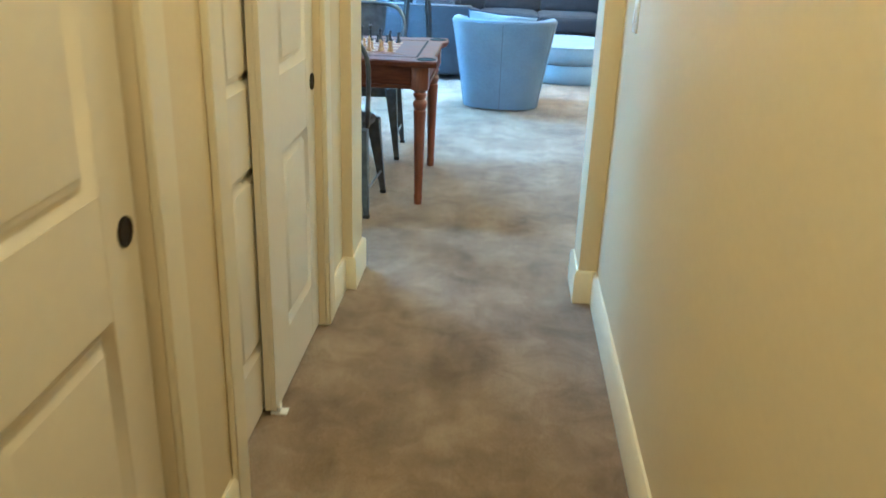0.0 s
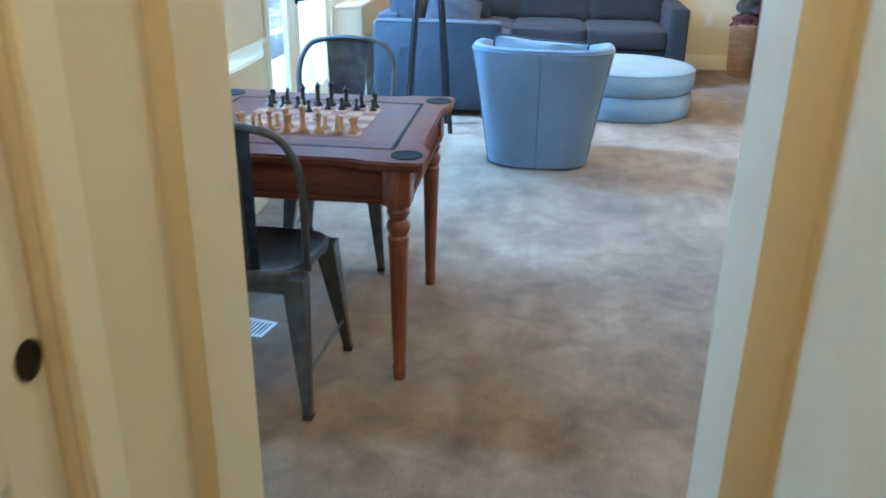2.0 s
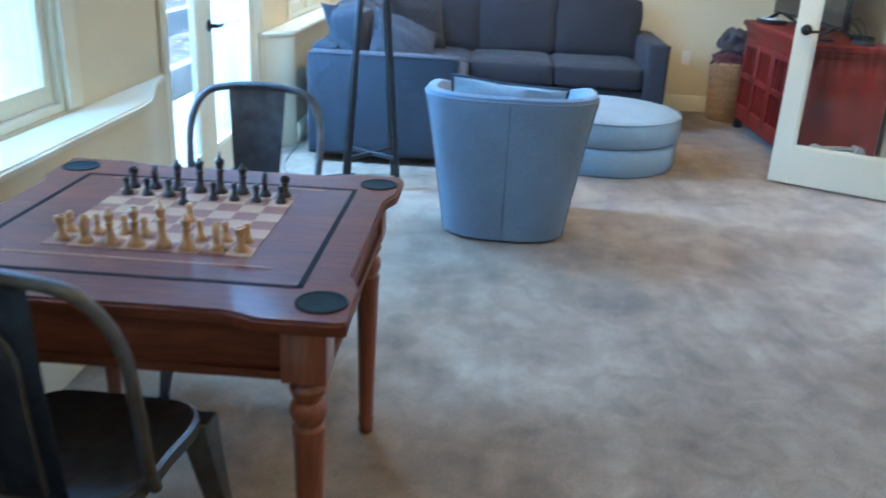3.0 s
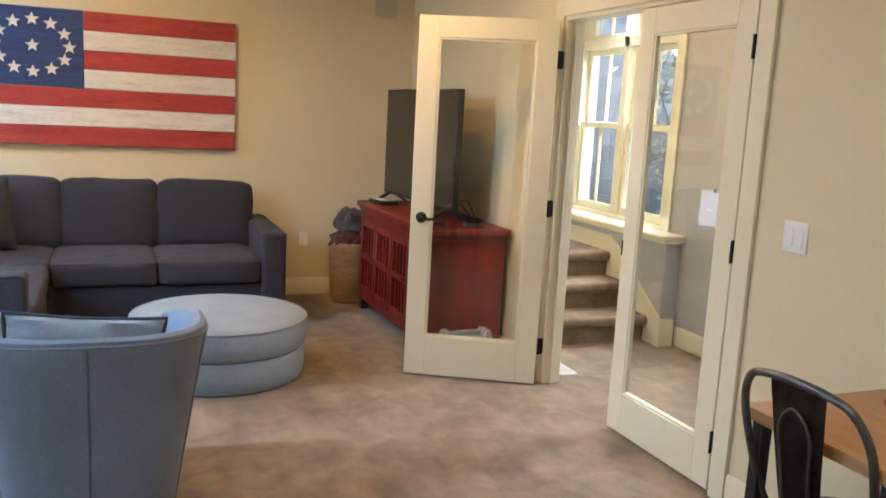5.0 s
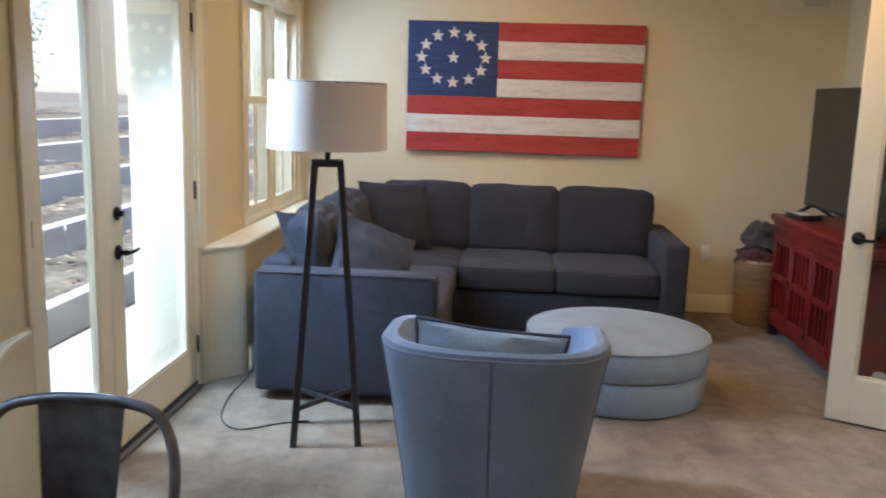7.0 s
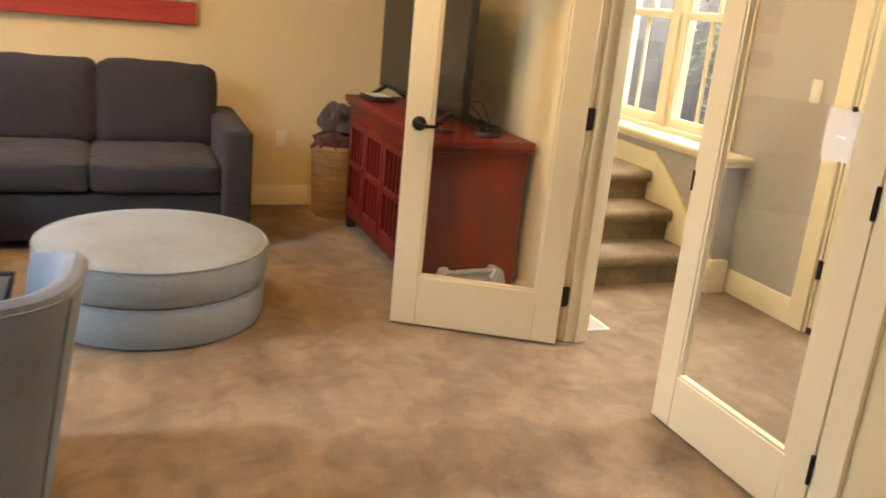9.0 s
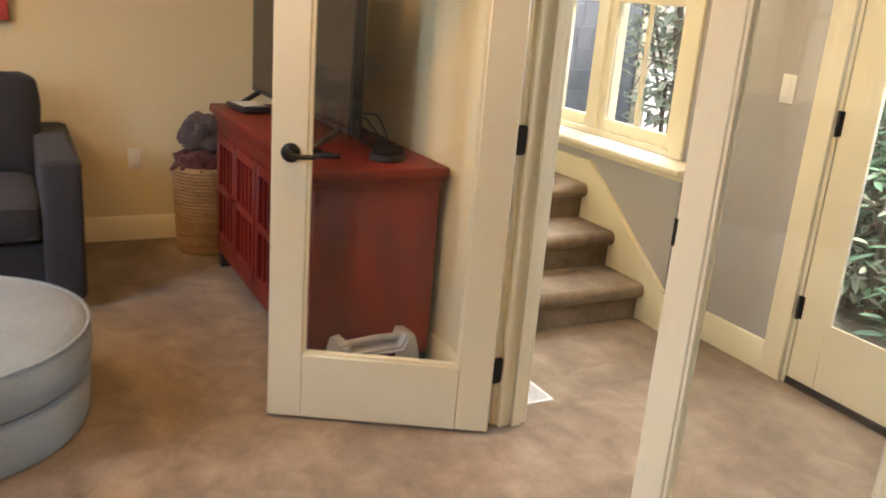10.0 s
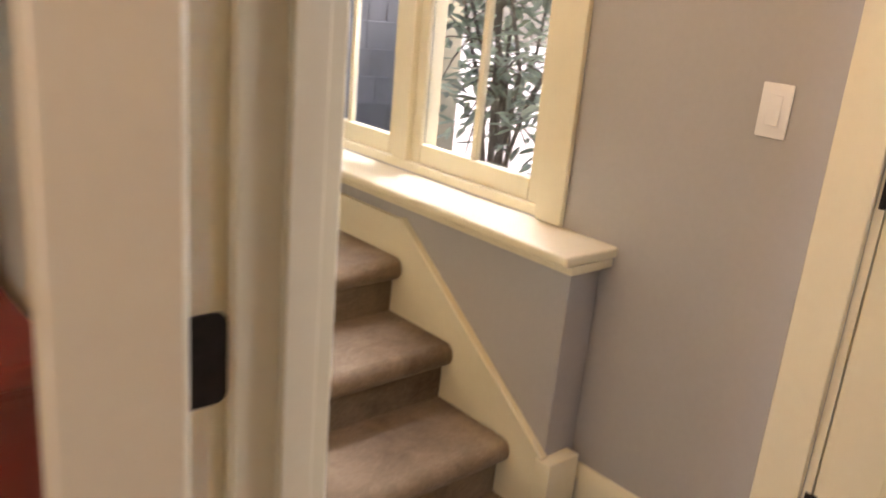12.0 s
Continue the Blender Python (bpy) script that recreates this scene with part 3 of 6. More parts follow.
# windows: paired double-hung units with transoms above
def sash_frame(root, x0, x1, ya, yb, za, zb, w, paint, muntin=True, wb=None):
    wb = wb or w
    part("stile", box(x0, x1, ya, ya + w, za, zb, 0.003, 1), paint, root)
    part("stile", box(x0, x1, yb - w, yb, za, zb, 0.003, 1), paint, root)
    part("rail", box(x0, x1, ya + w, yb - w, za, za + wb, 0.003, 1), paint, root)
    part("rail", box(x0, x1, ya + w, yb - w, zb - w, zb, 0.003, 1), paint, root)
    xm, ym = (x0 + x1) / 2, (ya + yb) / 2
    if muntin:
        part("muntin", box(x0 + 0.004, x1 - 0.004, ym - 0.011, ym + 0.011, za + wb, zb - w, 0.003, 1), paint, root)
    pane = part("pane", box(xm - 0.002, xm + 0.002, ya + w + 0.001, yb - w - 0.001, za + wb + 0.001, zb - w - 0.001), GLASS, root, "clear glass pane")
    pane.visible_shadow = False


def window(name, hole, x_in, out, label, units, meet=1.49, z_head=2.12, muntin=True):
    """hole: (ya, yb, za, zb); x_in: the wall's room face; out: the way outdoors along x."""
    ya, yb, za, zb = hole
    root = setting_group(name, label, "window")
    lo = lambda a, b: (min(x_in + out * a, x_in + out * b), max(x_in + out * a, x_in + out * b))
    f0, f1 = lo(0.004, 0.14)
    t = 0.028
    part("window_frame", box(f0, f1, ya, ya + t, za, zb, 0.002, 1), WHITE_TRIM, root)
    part("window_frame", box(f0, f1, yb - t, yb, za, zb, 0.002, 1), WHITE_TRIM, root)
    part("window_frame", box(f0, f1, ya + t, yb - t, za, za + t, 0.002, 1), WHITE_TRIM, root)
    part("window_frame", box(f0, f1, ya + t, yb - t, zb - t, zb, 0.002, 1), WHITE_TRIM, root)
    part("head_bar", box(f0, f1, ya + t, yb - t, z_head - 0.03, z_head + 0.045, 0.002, 1), WHITE_TRIM, root)
    w = (yb - ya - 2 * t - 0.07 * (units - 1)) / units
    for k in range(units):
        a = ya + t + k * (w + 0.07)
        if k:
            part("mullion", box(f0, f1, a - 0.07, a, za + t, zb - t, 0.002, 1), WHITE_TRIM, root)
        i0, i1 = lo(0.025, 0.058)
        o0, o1 = lo(0.062, 0.095)
        sash_frame(root, i0, i1, a + 0.004, a + w - 0.004, za + t, meet + 0.02, 0.045, WHITE_TRIM, muntin, 0.065)
        sash_frame(root, o0, o1, a + 0.004, a + w - 0.004, meet - 0.02, z_head - 0.03, 0.045, WHITE_TRIM, muntin)
        sash_frame(root, o0, o1, a + 0.004, a + w - 0.004, z_head + 0.045, zb - t, 0.04, WHITE_TRIM, muntin)
    c0, c1 = lo(-0.018, -0.0005)
    part("window_casing", box(c0, c1, ya - 0.09, ya + 0.004, za, zb + 0.1, 0.003, 1), WHITE_TRIM, root)
    part("window_casing", box(c0, c1, yb - 0.004, yb + 0.09, za, zb + 0.1, 0.003, 1), WHITE_TRIM, root)
    part("window_casing", box(c0, c1, ya + 0.004, yb - 0.004, zb - 0.004, zb + 0.1, 0.003, 1), WHITE_TRIM, root)
    return root


window("window_west_near", WIN_A, X_L, -1, "white framed picture window over the ledge", 1, 1.75, muntin=False)
window("window_west_far", WIN_B, X_L, -1, "white paired double-hung window with transoms", 2)
window("window_stair", WIN_S, X_E, 1, "white paired double-hung window with transoms", 2)

# ledge along the west wall: a thick lower wall with a cap, curved where it dies into the wall by the doors
LEDGE_Z, LEDGE_X = 0.735, -1.43


def curve_in(y_a, y_b, n=10):
    """From the ledge's face at y_a to the wall at y_b, as an S."""
    return [(LEDGE_X + (X_L - LEDGE_X) * (3 * s * s - 2 * s ** 3) * 0.96, y_a + (y_b - y_a) * s) for s in [k / n for k in range(n + 1)]]


def ledge(outline, name):
    root = setting_group(name, "cream painted thick lower wall with a ledge", "wall")
    part("lower_wall", prism(outline, 0, LEDGE_Z - 0.03, 0.0), CREAM, root)
    part("ledge_cap", prism([(x + (0.012 if x > X_L + 0.002 else 0), y) for x, y in outline], LEDGE_Z - 0.03, LEDGE_Z, 0.008, 3), WHITE_TRIM, root)


front_a = curve_in(6.25, 6.90)
ledge([(X_L + 0.001, Y_S + 0.002), (LEDGE_X, Y_S + 0.002)] + front_a + [(X_L + 0.001, 6.905)], "ledge_near")
front_b = curve_in(8.72, 8.50)[::-1]
ledge([(X_L + 0.001, 8.495)] + front_b + [(LEDGE_X, Y_N - 0.002), (X_L + 0.001, Y_N - 0.002)], "ledge_far")
baseboard([(LEDGE_X, 6.25), (LEDGE_X, Y_S + 0.02)])
baseboard([(LEDGE_X, Y_N - 0.02), (LEDGE_X, 8.73)])

# patio doors
patio = setting_group("trim_patio_frame", "white painted frame of the patio doors", "trim")
for ya, yb in ((6.93, 6.955), (8.425, 8.45)):
    part("jamb", box(-1.935, X_L + 0.004, ya, yb, 0, 2.07, 0.002, 1), WHITE_TRIM, patio)
part("jamb", box(-1.935, X_L + 0.004, 6.955, 8.425, 2.045, 2.07, 0.002, 1), WHITE_TRIM, patio)
part("side_casing", box(X_L, X_L + 0.016, 6.90, 6.93, 0.74, 2.16, 0.003, 1), WHITE_TRIM, patio)
part("side_casing", box(X_L, X_L + 0.016, 8.45, 8.54, 0.74, 2.16, 0.003, 1), WHITE_TRIM, patio)
part("head_casing", box(X_L, X_L + 0.016, 6.93, 8.45, 2.07, 2.16, 0.003, 1), WHITE_TRIM, patio)
part("threshold", box(-1.93, X_L + 0.02, 6.955, 8.425, 0, 0.022, 0.005, 2), material("weathered_threshold", [(0.10, 0.085, 0.07), (0.16, 0.14, 0.12)], 0.5, 30), patio)


def patio_leaf(name, y0, w, stile_a, stile_b, label):
    root = tagged(new(name), label, "door", "", "structure")
    root.matrix_basis = pose(X_L - 0.052, y0, 0)
    t, h, z0 = 0.044, 2.01, 0.03
    part("stile", box(0, t, 0, stile_a, z0, z0 + h, 0.003, 1), WHITE_TRIM, root)
    part("stile", box(0, t, w - stile_b, w, z0, z0 + h, 0.003, 1), WHITE_TRIM, root)
    part("bottom_rail", box(0.0005, t - 0.0005, stile_a, w - stile_b, z0, z0 + 0.20, 0.003, 1), WHITE_TRIM, root)
    part("top_rail", box(0.0005, t - 0.0005, stile_a, w - stile_b, z0 + h - 0.10, z0 + h, 0.003, 1), WHITE_TRIM, root)
    part("door_sweep", box(t, t + 0.006, 0.01, w - 0.01, z0 - 0.005, z0 + 0.014, 0.001, 1), BLACK_PAINT, root, "dark rubber door sweep")
    bm = bmesh.new()
    for x0, x1 in ((t - 0.014, t - 0.004),):
        bm_box(bm, x0, x1, stile_a, stile_a + 0.014, z0 + 0.2, z0 + h - 0.1)
        bm_box(bm, x0, x1, w - stile_b - 0.014, w - stile_b, z0 + 0.2, z0 + h - 0.1)
        bm_box(bm, x0, x1, stile_a + 0.014, w - stile_b - 0.014, z0 + 0.2, z0 + 0.214)
    part("glazing_bead", bm, WHITE_TRIM, root)
    pane = part("pane", box(t / 2 - 0.002, t / 2 + 0.002, stile_a + 0.001, w - stile_b - 0.001, z0 + 0.201, z0 + h - 0.101), GLASS, root, "clear glass pane")
    pane.visible_shadow = False
    return root


near_leaf = patio_leaf("door_patio_near", 6.957, 0.56, 0.075, 0.105, "white glazed patio door leaf, shut")
far_leaf = patio_leaf("door_patio_far", 7.52, 0.903, 0.105, 0.115, "white glazed patio door leaf with a dark lever, shut")
lever_set(far_leaf, 0.06, 0.87, 0.044, 1, 0.11)
part("deadbolt", lathe([(0.028, 0), (0.028, 0.008), (0.012, 0.012), (0.012, 0.03), (0, 0.031)], 20, pose(0.044, 0.06, 1.03, 0, 90, 0)), BLACK_METAL, far_leaf, "dark bronze deadbolt turn")
for hz in (0.24, 1.04, 1.855):
    part("hinge", join(lathe([(0.0065, hz - 0.045), (0.0065, hz + 0.045)], 10, pose(0.05, 0.905, 0)), box(0.0445, 0.047, 0.90, 0.932, hz - 0.044, hz + 0.044)), BLACK_METAL, far_leaf)
    part("hinge", join(lathe([(0.0065, hz - 0.045), (0.0065, hz + 0.045)], 10, pose(0.05, -0.002, 0)), box(0.0445, 0.047, -0.026, 0.0, hz - 0.044, hz + 0.044)), BLACK_METAL, near_leaf)

# glazed entry door in the stair hall
entry = tagged(new("door_entry"), "cream glazed exterior door with dark hinges, shut", "door", "", "structure")
entry.matrix_basis = pose(X_E + 0.006, 7.19, 0)
ET = 0.044
part("stile", box(0, ET, 0, 0.13, 0.03, 2.05, 0.003, 1), WHITE_TRIM, entry)
part("stile", box(0, ET, 0.75, 0.88, 0.03, 2.05, 0.003, 1), WHITE_TRIM, entry)
part("bottom_rail", box(0, ET, 0.13, 0.75, 0.03, 0.29, 0.002, 1), WHITE_TRIM, entry)
part("top_rail", box(0, ET, 0.13, 0.75, 1.93, 2.05, 0.002, 1), WHITE_TRIM, entry)
bead = bmesh.new()
for y0, y1, z0, z1 in ((0.13, 0.75, 0.29, 0.312), (0.13, 0.75, 1.91, 1.93), (0.13, 0.152, 0.312, 1.91), (0.728, 0.75, 0.312, 1.91)):
    bm_box(bead, -0.006, 0.01, y0, y1, z0, z1)
part("glazing_bead", bead, WHITE_TRIM, entry)
part("pane", box(0.02, 0.024, 0.131, 0.749, 0.291, 1.929), GLASS, entry, "clear glass pane").visible_shadow = False
part("door_sweep", box(-0.008, ET, 0.0, 0.88, 0.006, 0.03, 0.002, 1), BLACK_PAINT, entry, "dark door sweep")
for hz in (0.334, 1.082, 1.83):
    part("hinge", join(lathe([(0.007, hz - 0.05), (0.007, hz + 0.05)], 10, pose(-0.008, 0.886, 0)), box(-0.003, 0.0, 0.868, 0.905, hz - 0.048, hz + 0.048)), BLACK_METAL, entry)
entry_jamb = setting_group("trim_entry_jamb", "cream painted jamb of the entry door", "trim")
part("jamb", box(X_E + 0.001, 3.85, 8.072, 8.09, 0, 2.07), WHITE_TRIM, entry_jamb)
part("jamb", box(X_E + 0.001, 3.85, 7.17, 7.188, 0, 2.07), WHITE_TRIM, entry_jamb)
part("jamb", box(X_E + 0.001, 3.85, 7.188, 8.072, 2.052, 2.07), WHITE_TRIM, entry_jamb)
part("threshold", box(X_E, 3.86, 7.188, 8.072, 0, 0.006), BLACK_PAINT, entry_jamb)

# stairs: three carpeted steps to a landing
STAIR_X0, STAIR_X1 = 2.455, 3.525
stairs = setting_group("stairs", "short carpeted staircase with rounded nosings to a landing", "stairs")
for k in range(3):
    y0, z1 = 8.835 + 0.265 * k, 0.184 * (k + 1)
    y1 = 9.10 + 0.265 * k if k < 2 else 10.598
    r = 0.036
    prof = [(y0 + 0.025, 0.184 * k), (y0 + 0.022, z1 - 2 * r - 0.004)]
    prof += [(y0 + 0.0 - r * math.cos(a) * 0.9 + 0.012, z1 - r + r * math.sin(a)) for a in [radians(-80 + 17 * j) for j in range(11)]]
    prof += [(y1 + 0.03 if k < 2 else y1, z1), (y1 + 0.03 if k < 2 else y1, 0.184 * k)]
    bm = bmesh.new()
    a = [bm.verts.new((STAIR_X0, y, z)) for y, z in prof]
    b = [bm.verts.new((STAIR_X1, y, z)) for y, z in prof]
    bm.faces.new(a)
    bm.faces.new(b[::-1])
    for j in range(len(prof)):
        bm.faces.new([a[j], b[j], b[(j + 1) % len(prof)], a[(j + 1) % len(prof)]])
    bmesh.ops.recalc_face_normals(bm, faces=bm.faces[:])
    part("step" if k < 2 else "landing", bm, CARPET, stairs)

half = setting_group("half_wall", "grey painted lower wall below the stair window", "wall")
part("lower_wall", box(3.545, X_E - 0.001, 8.72, 10.6, 0, 0.715), GREY, half)
# wall grey instead of trim white stands for shade on this board
part("corner_board", box(3.54, 3.63, 8.702, 8.72, 0.19, 0.715, 0.002, 1), GREY, half)
sill = setting_group("window_stair_sill", "white painted deep window sill", "sill")
part("stool", box(3.485, X_E + 0.03, 8.675, 10.598, 0.742, 0.772, 0.008, 3), WHITE_TRIM, sill)
part("apron", box(3.515, X_E - 0.001, 8.68, 10.598, 0.716, 0.742, 0.006, 2), WHITE_TRIM, sill)
skirt = setting_group("stair_skirt", "cream painted stair skirt board with an end block", "trim")
yz = [(8.70, 0.001), (8.70, 0.185), (9.37, 0.672), (10.597, 0.672), (10.597, 0.001)]
bm = bmesh.new()
a = [bm.verts.new((3.5255, y, z)) for y, z in yz]
b = [bm.verts.new((3.5445, y, z)) for y, z in yz]
bm.faces.new(a)
bm.faces.new(b[::-1])
for j in range(5):
    bm.faces.new([a[j], b[j], b[(j + 1) % 5], a[(j + 1) % 5]])
bmesh.ops.recalc_face_normals(bm, faces=bm.faces[:])
part("skirt_board", bm, WHITE_TRIM, skirt)
part("end_block", box(3.515, 3.635, 8.66, 8.715, 0.001, 0.19, 0.004, 2), WHITE_TRIM, skirt)
slope = math.degrees(math.atan2(0.487, 0.67))
part("skirt_cap", box(3.518, 3.5445, 0, 0.83, -0.001, 0.012, 0.003, 1, pose(0, 8.70, 0.186, slope, 0, 0)), WHITE_TRIM, skirt)
west_skirt = setting_group("stair_skirt_west", "cream painted stair skirt board", "trim")
part("skirt_board", prism([(8.83, 0), (8.83, 0.15), (9.4, 0.672), (10.597, 0.672), (10.597, 0)], 2.4415, 2.454, 0, 1, Matrix(((0, 0, 1, 0), (1, 0, 0, 0), (0, 1, 0, 0), (0, 0, 0, 1)))), WHITE_TRIM, west_skirt)


# small wall fittings
def switch_plate(m, gangs, label):
    root = thing("light_switch", label, "switch", m)
    w = 0.07 + 0.046 * (gangs - 1)
    part("plate", box(-w / 2, w / 2, 0, 0.006, -0.0575, 0.0575, 0.003, 2), WHITE_PLASTIC, root)
    for g in range(gangs):
        cx = (g - (gangs - 1) / 2) * 0.046
        part("rocker", box(cx - 0.0165, cx + 0.0165, 0.006, 0.0095, -0.033, 0.033, 0.002, 1, pose(0, 0, 0, 2, 0, 0)), WHITE_PLASTIC, root)
    return root


switch_plate(pose(HALL_R, 3.235, 1.142, 0, 0, 90), 1, "white single rocker light switch on the hall wall")
switch_plate(pose(X_R, 6.36, 1.14, 0, 0, 90), 2, "white double rocker light switch beside the double doors")
switch_plate(pose(X_E, 8.335, 1.18, 0, 0, 90), 1, "white rocker light switch on the grey wall")


def outlet(m, label):
    root = thing("wall_outlet", label, "outlet", m)
    part("plate", box(-0.035, 0.035, 0, 0.006, -0.0575, 0.0575, 0.003, 2), WHITE_PLASTIC, root)
    for z in (-0.02, 0.02):
        part("socket", lathe([(0.016, 0), (0.0155, 0.0025), (0, 0.0028)], 16, pose(0, 0.006, z, -90, 0, 0)), WHITE_PLASTIC, root)
    return root


outlet(pose(1.47, Y_N, 0.455, 0, 0, 180), "white duplex wall outlet above the baseboard")
outlet(pose(LEDGE_X, 9.05, 0.42, 0, 0, -90), "white duplex outlet on the low ledge wall")


def wall_vent(x, label):
    root = thing("wall_speaker_grille", label, "grille", pose(x, Y_N, 2.23, 0, 0, 180))
    part("frame", join(box(-0.11, 0.11, 0, 0.012, 0, 0.018, 0.003, 1), box(-0.11, 0.11, 0, 0.012, 0.30, 0.318, 0.003, 1), box(-0.11, -0.092, 0, 0.0115, 0.018, 0.30), box(0.092, 0.11, 0, 0.0115, 0.018, 0.30)), CREAM, root)
    part("grille_face", box(-0.092, 0.092, 0, 0.005, 0.018, 0.30), material("grille_cloth", [(0.52, 0.46, 0.34), (0.58, 0.52, 0.39)], 0.8, 300, 0.3, 900), root)
    return root


wall_vent(2.09, "cream rectangular wall grille near the ceiling")
wall_vent(-1.36, "cream rectangular wall grille near the ceiling")

# floor registers
def floor_register(m, label):
    root = thing("floor_register", label, "floor vent", m)
    part("frame", join(box(-0.06, 0.06, -0.16, -0.145, 0, 0.005, 0.001, 1), box(-0.06, 0.06, 0.145, 0.16, 0, 0.005, 0.001, 1), box(-0.06, -0.047, -0.145, 0.145, 0, 0.005), box(0.047, 0.06, -0.145, 0.145, 0, 0.005), box(-0.047, 0.047, -0.004, 0.004, 0, 0.0045)), WHITE_PLASTIC, root)
    # flat black sheet stands for the shade down the duct
    part("well", box(-0.047, 0.047, -0.145, 0.145, 0, 0.001), BLACK_PAINT, root)
    for k in range(18):
        y = -0.137 + k * 0.0158
        if abs(y) > 0.008:
            part("slat", box(-0.047, 0.047, y, y + 0.007, 0.0012, 0.004), WHITE_PLASTIC, root)
    return root


floor_register(pose(2.58, 8.41, 0, 0, 0, 0), "white metal floor register beside the doorway")
floor_register(pose(-1.13, 4.93, 0, 0, 0, 78), "white metal floor register under the table")

for lx, ly, lw in DOWNLIGHTS:
    can = thing("recessed_downlight", "small round white recessed ceiling light, lit", "ceiling light", pose(lx, ly, CEIL - 0.011))
    part("trim_ring", lathe([(0.085, 0.011), (0.1, 0.009), (0.1, 0.003), (0.085, 0.0), (0.084, 0.010)], 28), WHITE_PLASTIC, can)


# ---- outdoors ----
SOIL = material("leaf_littered_soil", [(0.055, 0.048, 0.033), (0.11, 0.105, 0.075), (0.20, 0.195, 0.145)], 0.95, 9, 0.6, 30, big=1.2, dist=0.02)
STONE = material("pale_patio_concrete", [(0.24, 0.235, 0.22), (0.31, 0.305, 0.285), (0.36, 0.355, 0.335)], 0.85, 25, 0.3, 80)
TIMBER = material("weathered_timber", [(0.36, 0.375, 0.37), (0.46, 0.475, 0.465)], 0.85, 20, 0.4, 60, stretch=(6, 1, 6))
FENCE = material("pale_fence_boards", [(0.16, 0.175, 0.175), (0.23, 0.245, 0.245)], 0.8, 20, 0.3, 50, stretch=(6, 6, 1), vary=0.15)
SHINGLE = material("blue_grey_shingle", [(0.13, 0.15, 0.17), (0.17, 0.195, 0.22), (0.21, 0.235, 0.265)], 0.85, 25, 0.4, 60, stretch=(5, 5, 1), vary=0.2)
ROOF = material("dark_roof_shingle", [(0.05, 0.05, 0.052), (0.09, 0.09, 0.093)], 0.9, 20, 0.4, 60)
BARK = material("grey_brown_bark", [(0.15, 0.125, 0.10), (0.25, 0.21, 0.17)], 0.9, 20, 0.5, 60)


def leaf_material(name, c):
    m = material(name, [tone(c, 0.6), c, tone(c, 1.5)], 0.42, 3, 0.0, big=0.9, rough_vary=0.1)
    nt = m.node_tree
    b = nt.nodes["Principled BSDF"]
    b.inputs["Transmission Weight"].default_value = 0.0
    geo = nt.nodes.new("ShaderNodeNewGeometry")
    hsv = nt.nodes.new("ShaderNodeHueSaturation")
    mr = nt.nodes.new("ShaderNodeMapRange")
    mr.inputs["To Min"].default_value, mr.inputs["To Max"].default_value = 0.75, 1.6
    src = b.inputs["Base Color"].links[0].from_socket
    nt.links.new(geo.outputs["Random Per Island"], mr.inputs["Value"])
    nt.links.new(mr.outputs[0], hsv.inputs["Value"])
    nt.links.new(src, hsv.inputs["Color"])
    nt.links.new(hsv.outputs[0], b.inputs["Base Color"])
    thin = nt.nodes.new("ShaderNodeBsdfTranslucent")
    nt.links.new(hsv.outputs[0], thin.inputs["Color"])
    blend = nt.nodes.new("ShaderNodeMixShader")
    blend.inputs[0].default_value = 0.5
    nt.links.new(b.outputs[0], blend.inputs[1])
    nt.links.new(thin.outputs[0], blend.inputs[2])
    nt.links.new(blend.outputs[0], nt.nodes["Material Output"].inputs["Surface"])
    return m


LEAF_A = leaf_material("rhododendron_leaf", (0.40, 0.48, 0.37))
LEAF_B = leaf_material("shrub_leaf", (0.115, 0.225, 0.145))

bm = bmesh.new()
bm_box(bm, -400, -1.92, -400, 400, -0.25, -0.14)
bm_box(bm, 3.86, 400, -400, 400, -0.25, -0.14)
bm_box(bm, -1.92, 3.86, -400, -1.72, -0.25, -0.14)
bm_box(bm, -1.92, 3.86, 10.84, 400, -0.25, -0.14)
setting("ground", bm, SOIL, "bare soil with dry leaves and patchy grass", "ground")
setting("patio_slab", box(-2.75, -1.93, 3.0, 12.5, -0.14, -0.03, 0.01, 1), STONE, "pale concrete patio slab outside the doors", "pavement")
setting("entry_slab", box(3.87, 4.5, 6.9, 8.3, -0.14, -0.02, 0.01, 1), STONE, "pale concrete slab outside the entry door", "pavement")


# added pale ground, so that the gaps between the leaves look bright
setting("bright_ground_slab", box(6.9, 18, -2, 30, -0.14, -0.05, 0.01, 1), material("bright_ground_concrete", [(0.42, 0.41, 0.39), (0.52, 0.51, 0.48), (0.57, 0.56, 0.53)], 0.85, 12, 0.3, 60), "pale ground slab added to brighten the gaps between the shrubs", "pavement")


def soil_terrace(x0, x1, z, seed):
    bm = bmesh.new()
    nx, ny = 8, 60
    vs = [[bm.verts.new((x0 + (x1 - x0) * i / nx, -4 + 34 * j / ny, z - 0.02 + 0.05 * noise.noise(Vector((i * 0.6, j * 0.7, seed))))) for j in range(ny + 1)] for i in range(nx + 1)]
    for i in range(nx):
        for j in range(ny):
            bm.faces.new([vs[i][j], vs[i][j + 1], vs[i + 1][j + 1], vs[i + 1][j]])
    ext = bmesh.ops.extrude_face_region(bm, geom=bm.faces[:])
    for v in [g for g in ext["geom"] if isinstance(g, bmesh.types.BMVert)]:
        v.co.z = -0.16
    bmesh.ops.recalc_face_normals(bm, faces=bm.faces[:])
    return bm


